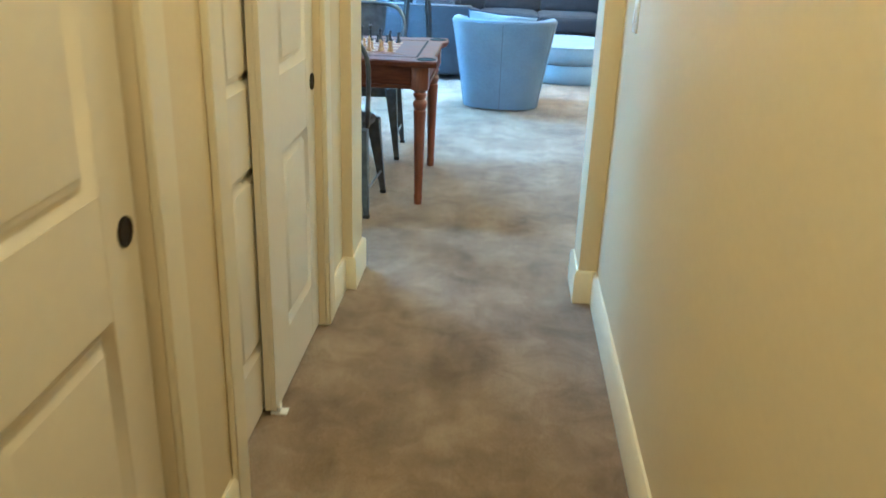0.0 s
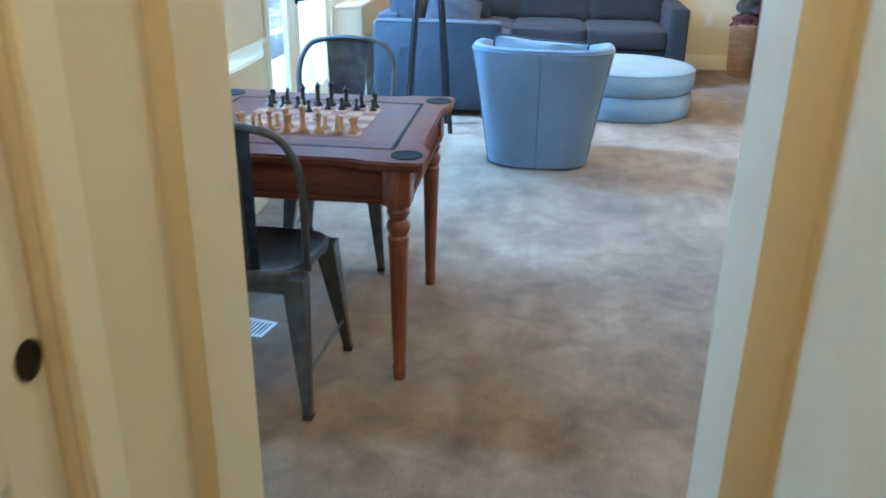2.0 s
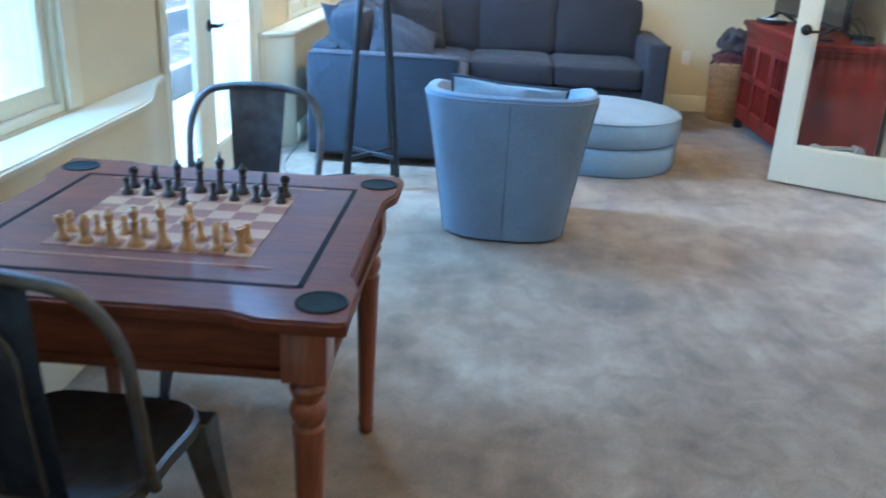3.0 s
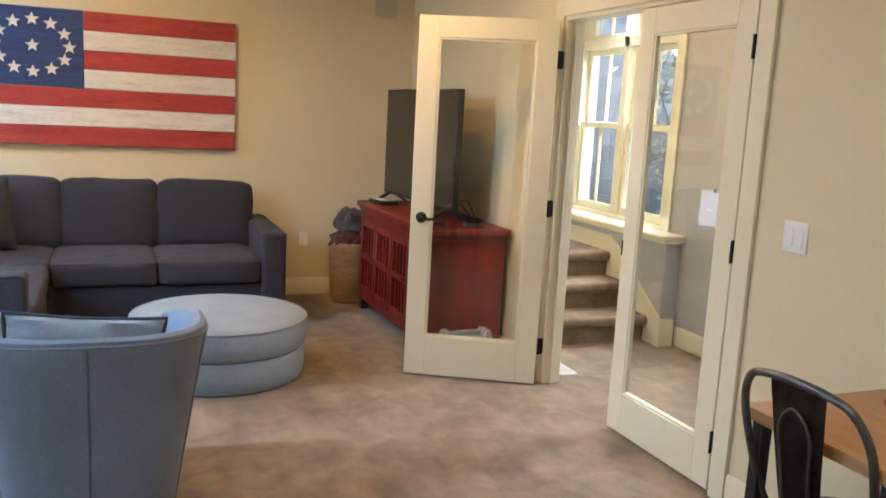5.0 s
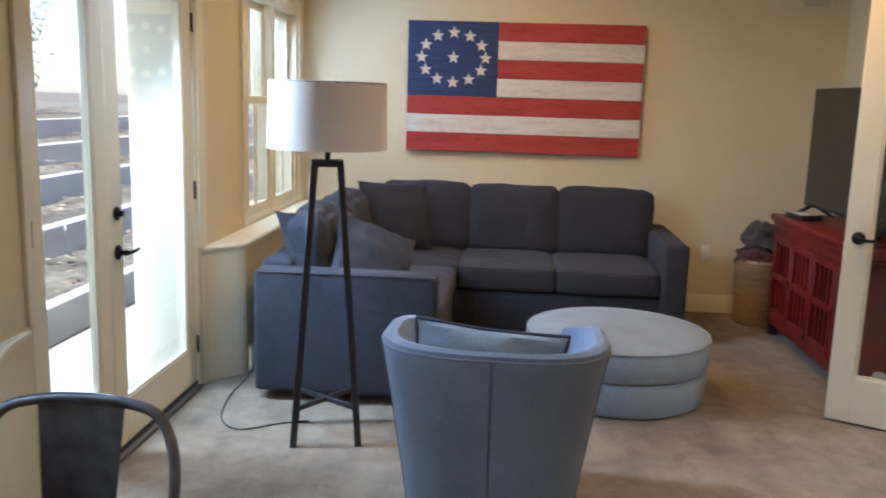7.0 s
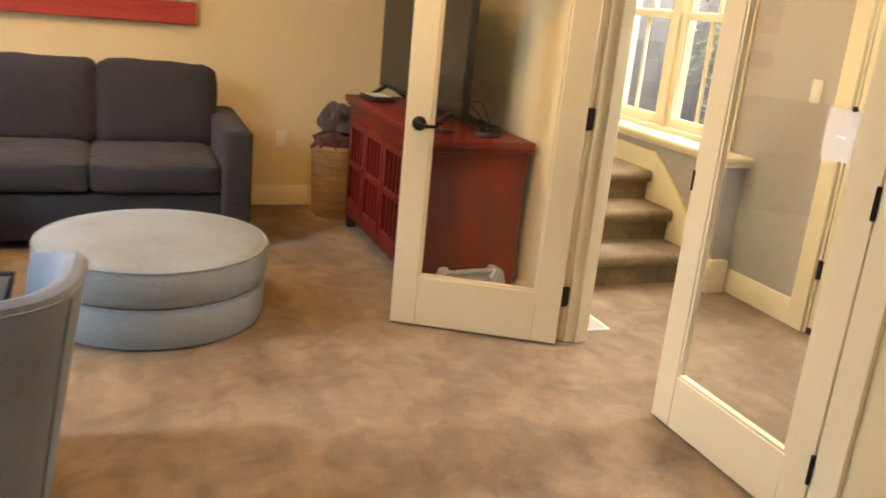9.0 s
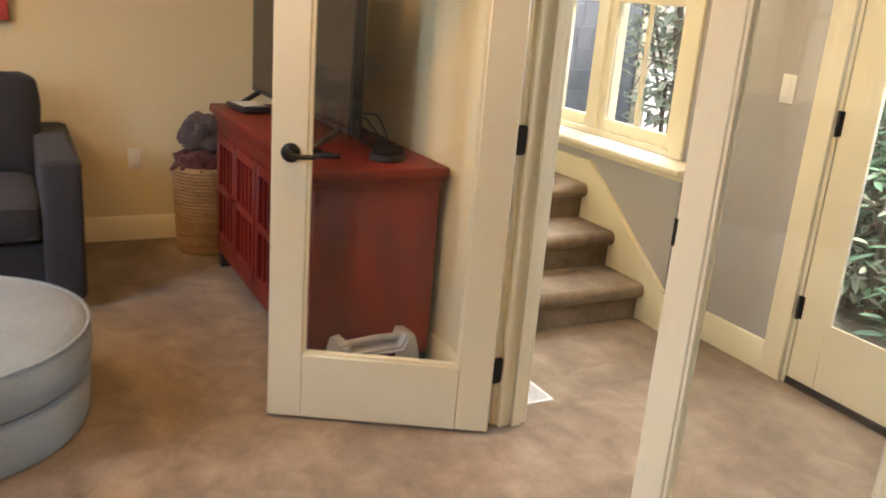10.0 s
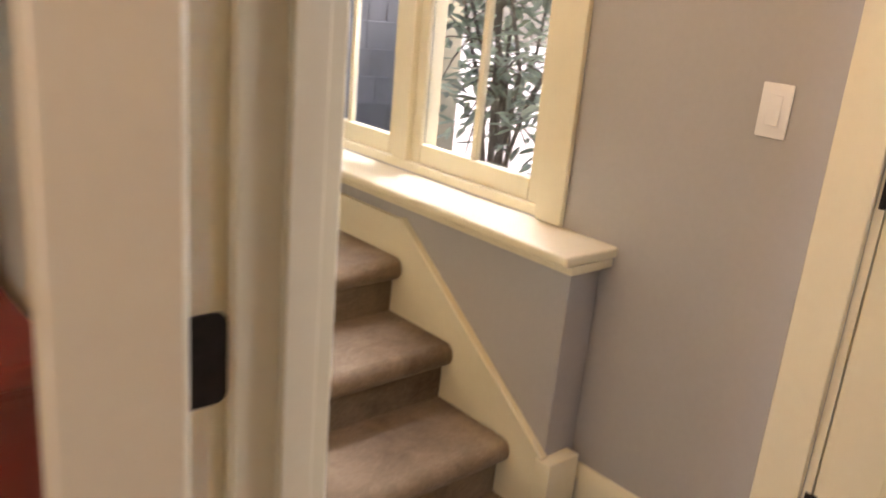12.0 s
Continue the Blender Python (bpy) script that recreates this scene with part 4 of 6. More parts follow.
LITTER = random.Random(4)
DRY = material("dry_leaf", [(0.12, 0.09, 0.055), (0.22, 0.18, 0.12), (0.36, 0.32, 0.24)], 0.8, 4, big=2)
for k in range(5):
    xa, xb, z = -2.95 - 0.95 * k, -3.9 - 0.95 * k if k < 4 else -13.0, 0.10 + 0.24 * k
    setting("terrace_bed", soil_terrace(xb, xa - 0.12, z, k), SOIL, "leaf-littered terraced garden bed", "ground")
    wall = thing("retaining_timber", "weathered grey timber edging a garden terrace", "timber edging", pose(xa - 0.06, 0, 0))
    y = -4.0
    while y < 29:
        ln = LITTER.uniform(2.2, 3.0)
        part("sleeper", box(-0.06 + LITTER.uniform(-0.015, 0.015), 0.06, y, y + ln - 0.01, -0.14 if k == 0 else z - 0.30, z + 0.02 + LITTER.uniform(-0.015, 0.015), 0.012, 1), TIMBER, wall)
        y += ln
    bm = bmesh.new()
    for _ in range(900 if k < 4 else 2600):
        lx, ly = LITTER.uniform(xb, xa - 0.13), LITTER.uniform(1, 24)
        s, a = LITTER.uniform(0.025, 0.06), LITTER.uniform(0, 6.28)
        c, d = math.cos(a) * s, math.sin(a) * s
        lz = z + 0.015 + LITTER.uniform(0, 0.03)
        vs = [bm.verts.new((lx + u * c - v * d * 0.6, ly + u * d + v * c * 0.6, lz + LITTER.uniform(0, 0.02))) for u, v in ((-1, 0), (0, -0.8), (1, 0), (0, 0.8))]
        bm.faces.new(vs)
    litter = tagged(new("leaf_litter", as_mesh("leaf_litter", bm, DRY)), "scattered dry leaves on the garden beds", "leaf litter", "", "stuff")

fence = thing("garden_fence", "pale vertical board garden fence on the slope", "fence", pose(-10.2, 0, 1.05))
me = as_mesh("board", box(-0.012, 0.012, -0.072, 0.072, 0, 2.1, 0.003, 1), FENCE)
for k in range(150):
    ob = new("board", me)
    ob.parent = fence
    ob.matrix_basis = pose(0, -1 + k * 0.152, LITTER.uniform(-0.02, 0.02))
part("rail", box(-0.06, -0.014, -1, 22, 0.5, 0.59), FENCE, fence)
part("rail", box(-0.06, -0.014, -1, 22, 1.6, 1.69), FENCE, fence)


def shrub(name, x, y, z, h, spread, leaves, leaf_len, mat, seed, label, long=0.33):
    rng = random.Random(seed)
    root = thing(name, label, "shrub", pose(x, y, z))
    stems = bmesh.new()
    tips = []
    for k in range(9):
        a, lean = rng.uniform(0, 6.28), rng.uniform(0.15, 1.0)
        pts = [(0.05 * math.cos(a), 0.05 * math.sin(a), -0.05)]
        top = rng.uniform(0.6, 1.0) * h
        for j in range(1, 7):
            s = j / 6
            pts.append((math.cos(a) * spread * lean * s ** 1.2 + rng.uniform(-0.06, 0.06), math.sin(a) * spread * lean * s ** 1.2 + rng.uniform(-0.06, 0.06), top * s))
        stems = join(stems, tube(pts, [0.022 * (1 - 0.13 * j) for j in range(7)], 6))
        for j in range(2, 7):
            for _ in range(4):
                p = Vector(pts[j]) + Vector((rng.gauss(0, 0.17), rng.gauss(0, 0.17), rng.gauss(0, 0.14))) * (0.6 + spread * 0.5)
                stems = join(stems, tube([pts[j], (Vector(pts[j]) * 0.4 + p * 0.6) + Vector((0, 0, 0.03)), p], [0.008, 0.006, 0.003], 4))
                tips.append(p)
    part("stems", stems, BARK, root)
    bm = bmesh.new()
    per = max(1, leaves // len(tips))
    for p in tips:
        for _ in range(per):
            o = p + Vector((rng.gauss(0, 0.09), rng.gauss(0, 0.09), rng.gauss(0, 0.08)))
            if o.z < 0.02:
                continue
            a, droop = rng.uniform(0, 6.28), rng.uniform(-0.9, 0.5)
            d = Vector((math.cos(a), math.sin(a), droop)).normalized()
            side = d.cross(Vector((0, 0, 1))).normalized()
            side = (side + Vector((0, 0, rng.uniform(-0.5, 0.5)))).normalized()
            L = leaf_len * rng.uniform(0.7, 1.3)
            w = L * long
            up = side.cross(d) * L * 0.06
            v = [o, o + d * L * 0.35 + side * w * 0.5 + up, o + d * L * 0.75 + side * w * 0.38 + up, o + d * L, o + d * L * 0.75 - side * w * 0.38 + up, o + d * L * 0.35 - side * w * 0.5 + up]
            vs = [bm.verts.new(q) for q in v]
            bm.faces.new([vs[0], vs[1], vs[2], vs[3]])
            bm.faces.new([vs[0], vs[3], vs[4], vs[5]])
    part("foliage", bm, mat, root, "many separate green leaves")
    return root


shrub("rhododendron", 5.6, 9.9, -0.14, 3.4, 0.9, 1600, 0.15, LEAF_A, 3, "tall rhododendron with long glossy green leaves")
shrub("rhododendron", 5.9, 11.3, -0.14, 3.3, 0.9, 1500, 0.15, LEAF_A, 5, "rhododendron with long glossy green leaves")
shrub("garden_shrub", 6.0, 8.6, -0.14, 2.5, 1.1, 1800, 0.11, LEAF_B, 8, "dense leafy green garden shrub")
shrub("garden_shrub", 5.9, 7.0, -0.14, 2.2, 1.1, 1800, 0.11, LEAF_B, 11, "dense leafy green garden shrub")
shrub("garden_shrub", 5.25, 8.75, -0.14, 2.9, 0.9, 3400, 0.11, LEAF_B, 41, "dense leafy green garden shrub")
shrub("garden_shrub", 6.3, 9.6, -0.14, 3.1, 1.0, 3200, 0.11, LEAF_B, 43, "dense leafy green garden shrub")
shrub("garden_shrub", 6.6, 10.2, -0.14, 0.7, 0.8, 900, 0.10, LEAF_B, 14, "low leafy green garden shrub")
shrub("fern_clump", 5.05, 8.2, -0.14, 0.55, 0.5, 700, 0.13, LEAF_B, 31, "low green fern clump in the soil", 0.28)
shrub("fern_clump", 5.35, 7.55, -0.14, 0.7, 0.55, 800, 0.13, LEAF_B, 33, "low green fern clump in the soil", 0.28)
shrub("fern_clump", 5.2, 8.95, -0.14, 0.75, 0.55, 800, 0.13, LEAF_A, 35, "pale green fern clump in the soil", 0.28)
shrub("fern_clump", 4.75, 7.75, -0.14, 0.35, 0.4, 400, 0.10, LEAF_A, 37, "small pale green fern clump by the slab", 0.28)
shrub("hillside_shrub", -8.6, 16.2, 1.0, 2.6, 1.3, 2000, 0.12, LEAF_B, 17, "green shrub against the garden fence")
shrub("hillside_shrub", -9.0, 19.2, 1.0, 3.0, 1.3, 2000, 0.12, LEAF_A, 19, "green shrub against the garden fence")
shrub("hillside_shrub", -7.5, 10.4, 1.04, 0.9, 0.7, 900, 0.10, LEAF_B, 23, "low green shrub on the garden terrace")
shrub("hillside_shrub", -6.4, 7.6, 0.8, 0.8, 0.8, 900, 0.09, LEAF_B, 29, "low green shrub on the garden terrace")

# neighbour's shingled house
house = thing("neighbour_house", "blue-grey shingled house with white corner boards", "house", pose(6.3, 12.25, -0.14, 0, 0, 60))
part("wall", box(0, 8, 0, 9, 0, 5.2), SHINGLE, house)
part("corner_board", box(-0.03, 0.10, -0.03, 0.10, 0, 5.2, 0.004, 1), WHITE_TRIM, house)
part("roof", prism([(-0.5, 5.2), (8.5, 5.2), (4.0, 7.6)], -0.5, 9.5, 0, 1, Matrix(((1, 0, 0, 0), (0, 0, 1, 0), (0, 1, 0, 0), (0, 0, 0, 1)))), ROOF, house)
rng = random.Random(6)
shingle_mesh = [as_mesh("shingle", box(-w / 2, w / 2, -0.016, -0.002, 0, 0.235, 0.002, 1, pose(0, 0, 0, 2.5, 0, 0)), SHINGLE) for w in (0.13, 0.17, 0.21)]
for row in range(22):
    u = 0.12
    while u < 3.2:
        k = rng.randrange(3)
        w = (0.13, 0.17, 0.21)[k]
        ob = new("shingle", shingle_mesh[k])
        ob.parent = house
        ob.matrix_basis = pose(0, u + w / 2, 0.15 + row * 0.2, 0, 0, -90)
        u += w + 0.006


# ---- games table with chess set ----
TABLE = pose(-0.83, 5.02, 0)
table = thing("games_table", "reddish cherry games table with turned legs and corner cup wells", "table", TABLE)
H = 0.455
# a square top whose corners step out round the cup wells
top_out = []
b = 0.432
for k in range(4):
    a = k * math.pi / 2
    loc = [(H, -H + 0.012), (H, -H + 0.16), (b + 0.010, -H + 0.19), (b, -H + 0.22), (b, H - 0.22), (b + 0.010, H - 0.19), (H, H - 0.16), (H, H - 0.012), (H - 0.012, H)]
    top_out += [(x * math.cos(a) - y * math.sin(a), x * math.sin(a) + y * math.cos(a)) for x, y in loc]
part("tabletop", prism(top_out, 0.722, 0.75, 0.006, 3), CHERRY, table)
groove = bmesh.new()
gx0, gx1, gy0, gy1 = -0.345, 0.345, -0.312, 0.312
for x0, x1, y0, y1 in ((gx0, gx1, gy0 - 0.006, gy0 + 0.006), (gx0, gx1, gy1 - 0.006, gy1 + 0.006), (gx0 - 0.006, gx0 + 0.006, gy0 - 0.004, gy1 + 0.004), (gx1 - 0.006, gx1 + 0.006, gy0 - 0.004, gy1 + 0.004)):
    bm_box(groove, x0, x1, y0, y1, 0.7485, 0.7508)
part("inlay_line", groove, DARK_LINE, table, "dark groove round the reversible board")
for sx in (-1, 1):
    for sy in (-1, 1):
        m = pose(sx * 0.398, sy * 0.372, 0.75)
        part("cup_well", lathe([(0.048, 0.0), (0.048, 0.0025), (0.043, 0.0035), (0.040, 0.0014), (0.038, 0.0008), (0, 0.0006)], 28, m), CUP_GREEN, table, "round dark cup well")
for k in range(4):
    m = pose(0, 0, 0, 0, 0, 90 * k)
    ap = box(-0.34, 0.34, -0.402, -0.38, 0.612, 0.722, 0.003, 1)
    bd = box(-0.35, 0.35, -0.412, -0.402, 0.608, 0.628, 0.004, 2)
    j = join(ap, bd)
    j.transform(m)
    part("apron", j, CHERRY, table)
leg_prof = [(0.019, 0.0), (0.021, 0.004), (0.0215, 0.03), (0.024, 0.045), (0.019, 0.055), (0.021, 0.075), (0.0305, 0.435), (0.033, 0.468), (0.027, 0.476), (0.034, 0.490), (0.037, 0.503), (0.033, 0.517), (0.025, 0.524), (0.026, 0.528), (0.034, 0.541), (0.036, 0.55), (0.030, 0.56), (0.036, 0.566), (0.036, 0.572)]
leg_prof = [(r, z * 1.055 if z > 0.08 else z) for r, z in leg_prof]
leg_mesh = as_mesh("leg", join(lathe(leg_prof, 28), box(-0.042, 0.042, -0.042, 0.042, 0.6035, 0.722, 0.004, 2)), CHERRY_LEG)
for sx in (-1, 1):
    for sy in (-1, 1):
        ob = new("leg", leg_mesh)
        ob.parent = table
        ob.matrix_basis = pose(sx * 0.372, sy * 0.372, 0)

CELL = 0.054
board = thing("chess_board", "inlaid light and dark wooden chess board in the tabletop", "chess board", pose(-0.83, 5.05, 0.7502))
sq = {0: as_mesh("square", box(-CELL / 2, CELL / 2, -CELL / 2, CELL / 2, 0, 0.0012), BOARD_DARK), 1: as_mesh("square", box(-CELL / 2, CELL / 2, -CELL / 2, CELL / 2, 0, 0.0012), BOARD_LIGHT)}
for i in range(8):
    for j in range(8):
        ob = new("square", sq[(i + j) % 2])
        ob.parent = board
        ob.matrix_basis = pose((i - 3.5) * CELL, (j - 3.5) * CELL, 0)
for sy in (-1, 1):
    part("border_strip", box(-4 * CELL - 0.055, 4 * CELL + 0.055, sy * 0.262 - 0.0025, sy * 0.262 + 0.0025, 0, 0.0011), BOARD_LIGHT, board)

PAWN = [(0.0135, 0), (0.0135, 0.004), (0.0115, 0.008), (0.0075, 0.012), (0.0058, 0.022), (0.0085, 0.026), (0.0062, 0.028), (0.0075, 0.032), (0.0078, 0.037), (0.005, 0.042), (0, 0.0435)]
def royal(h, crown):
    s = h / 0.09
    return [(0.017, 0), (0.017, 0.005), (0.0145, 0.011), (0.0095, 0.017), (0.0068, 0.045 * s), (0.0105, 0.058 * s), (0.0072, 0.061 * s), (0.0085, 0.066 * s), (0.0115, 0.08 * s), (0.0095, 0.083 * s)] + crown
PROFILE = {
    "pawn": PAWN,
    "rook": [(0.0155, 0), (0.0155, 0.005), (0.013, 0.01), (0.009, 0.015), (0.0078, 0.034), (0.0115, 0.038), (0.0115, 0.05), (0.0085, 0.05), (0.0085, 0.045), (0, 0.045)],
    "bishop": royal(0.07, [(0.006, 0.068), (0.0035, 0.072), (0.0042, 0.075), (0, 0.078)]),
    "queen": royal(0.082, [(0.0045, 0.079), (0.0055, 0.083), (0, 0.087)]),
    "king": royal(0.09, [(0.004, 0.088), (0.0022, 0.09), (0.0045, 0.094), (0.002, 0.096), (0.0025, 0.102), (0, 0.103)]),
}


def piece_bm(kind):
    if kind != "knight":
        return lathe(PROFILE[kind], 14)
    base = lathe([(0.0155, 0), (0.0155, 0.005), (0.013, 0.01), (0.009, 0.014), (0.009, 0.017), (0, 0.017)], 14)
    head = prism([(-0.009, 0.016), (0.009, 0.016), (0.008, 0.03), (0.011, 0.037), (0.018, 0.036), (0.017, 0.044), (0.006, 0.055), (0.001, 0.059), (-0.002, 0.055), (-0.010, 0.044), (-0.011, 0.03)], -0.006, 0.006, 0.002, 1, Matrix(((1, 0, 0, 0), (0, 0, 1, 0), (0, 1, 0, 0), (0, 0, 0, 1))))
    return join(base, head)


BACK = ["rook", "knight", "bishop", "queen", "king", "bishop", "knight", "rook"]
chess_meshes = {}
crng = random.Random(2)
for colour, mat, word in (("light", PIECE_LIGHT, "pale boxwood"), ("dark", PIECE_DARK, "black ebonised")):
    for i in range(8):
        for row, kind in ((0, BACK[i]), (1, "pawn")):
            key = (kind, colour)
            if key not in chess_meshes:
                chess_meshes[key] = as_mesh("chess_" + kind, piece_bm(kind), mat)
            r = row if colour == "light" else 7 - row
            if row == 1 and colour == "light" and i in (4,):
                r = 3
            if row == 1 and colour == "dark" and i in (3,):
                r = 5
            ob = new("chess_" + kind, chess_meshes[key])
            ob.matrix_basis = pose(-0.83 + (i - 3.5) * CELL + crng.uniform(-0.005, 0.005), 5.05 + (r - 3.5) * CELL + crng.uniform(-0.005, 0.005), 0.7516, 0, 0, crng.uniform(-12, 12) + (90 if colour == "light" else -90))
            tagged(ob, "%s wooden chess %s standing on the board" % (word, kind), "chess piece", word + " chess men")


# ---- pressed steel chairs ----
def arc(points, n=8):
    """Smooth curve through points (Catmull-Rom)."""
    P = [Vector(p) for p in points]
    P = [P[0] * 2 - P[1]] + P + [P[-1] * 2 - P[-2]]
    out = []
    for k in range(1, len(P) - 2):
        for j in range(n):
            t = j / n
            out.append(0.5 * ((2 * P[k]) + (P[k + 1] - P[k - 1]) * t + (2 * P[k - 1] - 5 * P[k] + 4 * P[k + 1] - P[k + 2]) * t * t + (3 * P[k] - P[k - 1] - 3 * P[k + 1] + P[k + 2]) * t ** 3))
    out.append(P[-2])
    return out


def metal_chair(m, label):
    """Stands at its centre and faces +y."""
    root = thing("metal_chair", label, "chair", m, "pressed steel chairs")
    sz = 0.45
    seat = []
    for k in range(40):
        a = 2 * math.pi * k / 40
        c, s = math.cos(a), math.sin(a)
        e = 0.42
        wx = 0.185 if s > 0 else 0.175
        seat.append((wx * math.copysign(abs(c) ** e, c), 0.18 * math.copysign(abs(s) ** (e if s > 0 else 0.75), s)))
    bm = bmesh.new()
    loops = []
    for f, z in ((0.0, sz - 0.012), (0.55, sz - 0.009), (0.85, sz - 0.002), (0.96, sz + 0.002), (1.0, sz - 0.006), (1.0, sz - 0.03)):
        loops.append([bm.verts.new((x * f, y * f, z)) for x, y in seat] if f else [bm.verts.new((0, 0, z))])
    for p, q in zip(loops, loops[1:]):
        for k in range(40):
            f = list(dict.fromkeys([p[k % len(p)], q[k], q[(k + 1) % 40], p[(k + 1) % len(p)]]))
            bm.faces.new(f)
    bmesh.ops.recalc_face_normals(bm, faces=bm.faces[:])
    part("seat", bm, GUNMETAL, root, "dished dark steel seat")
    for sx in (-1, 1):
        for sy, top in ((1, 0.15), (-1, -0.14)):
            lg = join(bar((sx * 0.205, sy * 0.215, 0.012), (sx * 0.16, top, sz - 0.02), 0.026, 0.026, 0.07, 0.055))
            leg = part("leg", lg, GUNMETAL, root)
            part("rubber_foot", box(sx * 0.205 - 0.016, sx * 0.205 + 0.016, sy * 0.215 - 0.016, sy * 0.215 + 0.016, 0, 0.02, 0.004, 1), BLACK_PAINT, leg)
    for sx in (-1, 1):
        part("stretcher", tube([(sx * 0.197, -0.19, 0.13), (sx * 0.197, 0.19, 0.13)], 0.007, 8), GUNMETAL, root)
    for ay in (0.16, -0.153):
        part("apron", box(-0.15, 0.15, ay - 0.005, ay + 0.005, sz - 0.075, sz - 0.01, 0.003, 1), GUNMETAL, root)
    hoop = arc([(-0.18, -0.08, sz - 0.02), (-0.19, -0.12, sz + 0.06), (-0.205, -0.165, sz + 0.2), (-0.205, -0.20, sz + 0.33), (-0.165, -0.226, sz + 0.412), (-0.09, -0.235, sz + 0.436), (0, -0.238, sz + 0.442), (0.09, -0.235, sz + 0.436), (0.165, -0.226, sz + 0.412), (0.205, -0.20, sz + 0.33), (0.205, -0.165, sz + 0.2), (0.19, -0.12, sz + 0.06), (0.18, -0.08, sz - 0.02)])
    part("back_hoop", tube(hoop, 0.0115, 12), GUNMETAL, root, "bent steel tube back hoop")
    bm = bmesh.new()
    rows = []
    for k in range(9):
        s = k / 8
        z = sz - 0.005 + 0.445 * s
        y = -0.155 - 0.08 * s ** 0.8
        w = 0.062 + 0.03 * s
        rows.append([bm.verts.new((w * u, y - 0.008 * (1 - u * u), z)) for u in (-1, -0.6, -0.2, 0.2, 0.6, 1)])
    for p, q in zip(rows, rows[1:]):
        for j in range(5):
            bm.faces.new([p[j], p[j + 1], q[j + 1], q[j]])
    ext = bmesh.ops.solidify(bm, geom=bm.faces[:], thickness=0.003)
    splat = part("splat", bm, GUNMETAL, root, "tapered steel back splat")
    rib = arc([(-0.04, -0.182, sz + 0.02), (-0.046, -0.211, sz + 0.2), (-0.05, -0.229, sz + 0.31), (0, -0.241, sz + 0.37), (0.05, -0.229, sz + 0.31), (0.046, -0.211, sz + 0.2), (0.04, -0.182, sz + 0.02)], 6)
    part("embossed_rib", tube(rib, 0.005, 6), GUNMETAL, splat)
    return root


chair = metal_chair(pose(-0.88, 4.60, 0, 0, 0, -3), "dark gunmetal steel chair pushed to the games table")
tagged(copy_thing(chair, pose(-0.89, 5.69, 0, 0, 0, 182)), "dark gunmetal steel chair at the far table side")
tagged(copy_thing(chair, pose(1.86, 5.60, 0, 0, 0, -88)), "dark gunmetal steel chair pulled up to the desk")

# ---- desk with a red lamp ----
OAK = material("honey_oak", [(0.30, 0.15, 0.055), (0.40, 0.21, 0.085), (0.47, 0.26, 0.11)], 0.4, 12, 0.08, 120, big=2.0, stretch=(8, 1, 8), coat=0.2)
desk = thing("wooden_desk", "honey-coloured wooden desk with dark metal legs against the wall", "desk", pose(2.0, 5.2, 0))
part("desktop", box(-0.31, 0.325, -0.65, 0.65, 0.705, 0.742, 0.005, 2), OAK, desk)
for sx in (-0.27, 0.28):
    for sy in (-0.6, 0.6):
        part("leg", box(sx - 0.02, sx + 0.02, sy - 0.02, sy + 0.02, 0, 0.705, 0.003, 1), BLACK_PAINT, desk)
RED_ENAMEL = material("red_enamel", [(0.33, 0.02, 0.015), (0.42, 0.03, 0.02)], 0.25, 30, coat=0.4)
dl = thing("desk_lamp", "red enamel desk lamp standing on the desk", "lamp", pose(2.17, 5.68, 0.742))
part("base", lathe([(0.075, 0), (0.078, 0.008), (0.07, 0.02), (0.03, 0.03), (0.012, 0.04), (0, 0.04)], 32), RED_ENAMEL, dl)
part("stem", tube(arc([(0, 0, 0.03), (0, 0, 0.2), (0.0, -0.005, 0.33), (-0.03, -0.04, 0.40)]), 0.008, 10), RED_ENAMEL, dl)
part("shade", lathe([(0.085, 0.0), (0.083, 0.03), (0.055, 0.08), (0.025, 0.10), (0.0, 0.105)], 28, pose(-0.05, -0.06, 0.32, 8, -10, 0)), RED_ENAMEL, dl, "domed red enamel shade")

# ---- soft furnishings ----
def pillow_bm(s, thick, seed, tall=None, n=18):
    """A knife-edged pillow, s half wide and tall half high: drawn-out corners, full middle, soft folds."""
    tall = tall or s
    bm = bmesh.new()
    for side in (1, -1):
        grid = []
        for i in range(n + 1):
            row = []
            for j in range(n + 1):
                u, v = 2 * i / n - 1, 2 * j / n - 1
                pull = 1 - 0.075 * (1 - u * u) * abs(v) ** 3 - 0.075 * (1 - v * v) * abs(u) ** 3
                full = ((1 - u ** 2) * (1 - v ** 2)) ** 0.45
                fold = 0.016 * noise.noise(Vector((u * 2.6 + seed, v * 2.6, side * 3.0))) + 0.008 * noise.noise(Vector((u * 6, v * 6 + seed, side)))
                row.append(bm.verts.new((u * s * pull, side * (thick * full + fold * min(1, 3 * full)), v * tall * pull)))
            grid.append(row)
        for i in range(n):
            for j in range(n):
                q = [grid[i][j], grid[i + 1][j], grid[i + 1][j + 1], grid[i][j + 1]]
                bm.faces.new(q if side < 0 else q[::-1])
    bmesh.ops.remove_doubles(bm, verts=bm.verts[:], dist=0.0004)
    bmesh.ops.recalc_face_normals(bm, faces=bm.faces[:])
    return bm


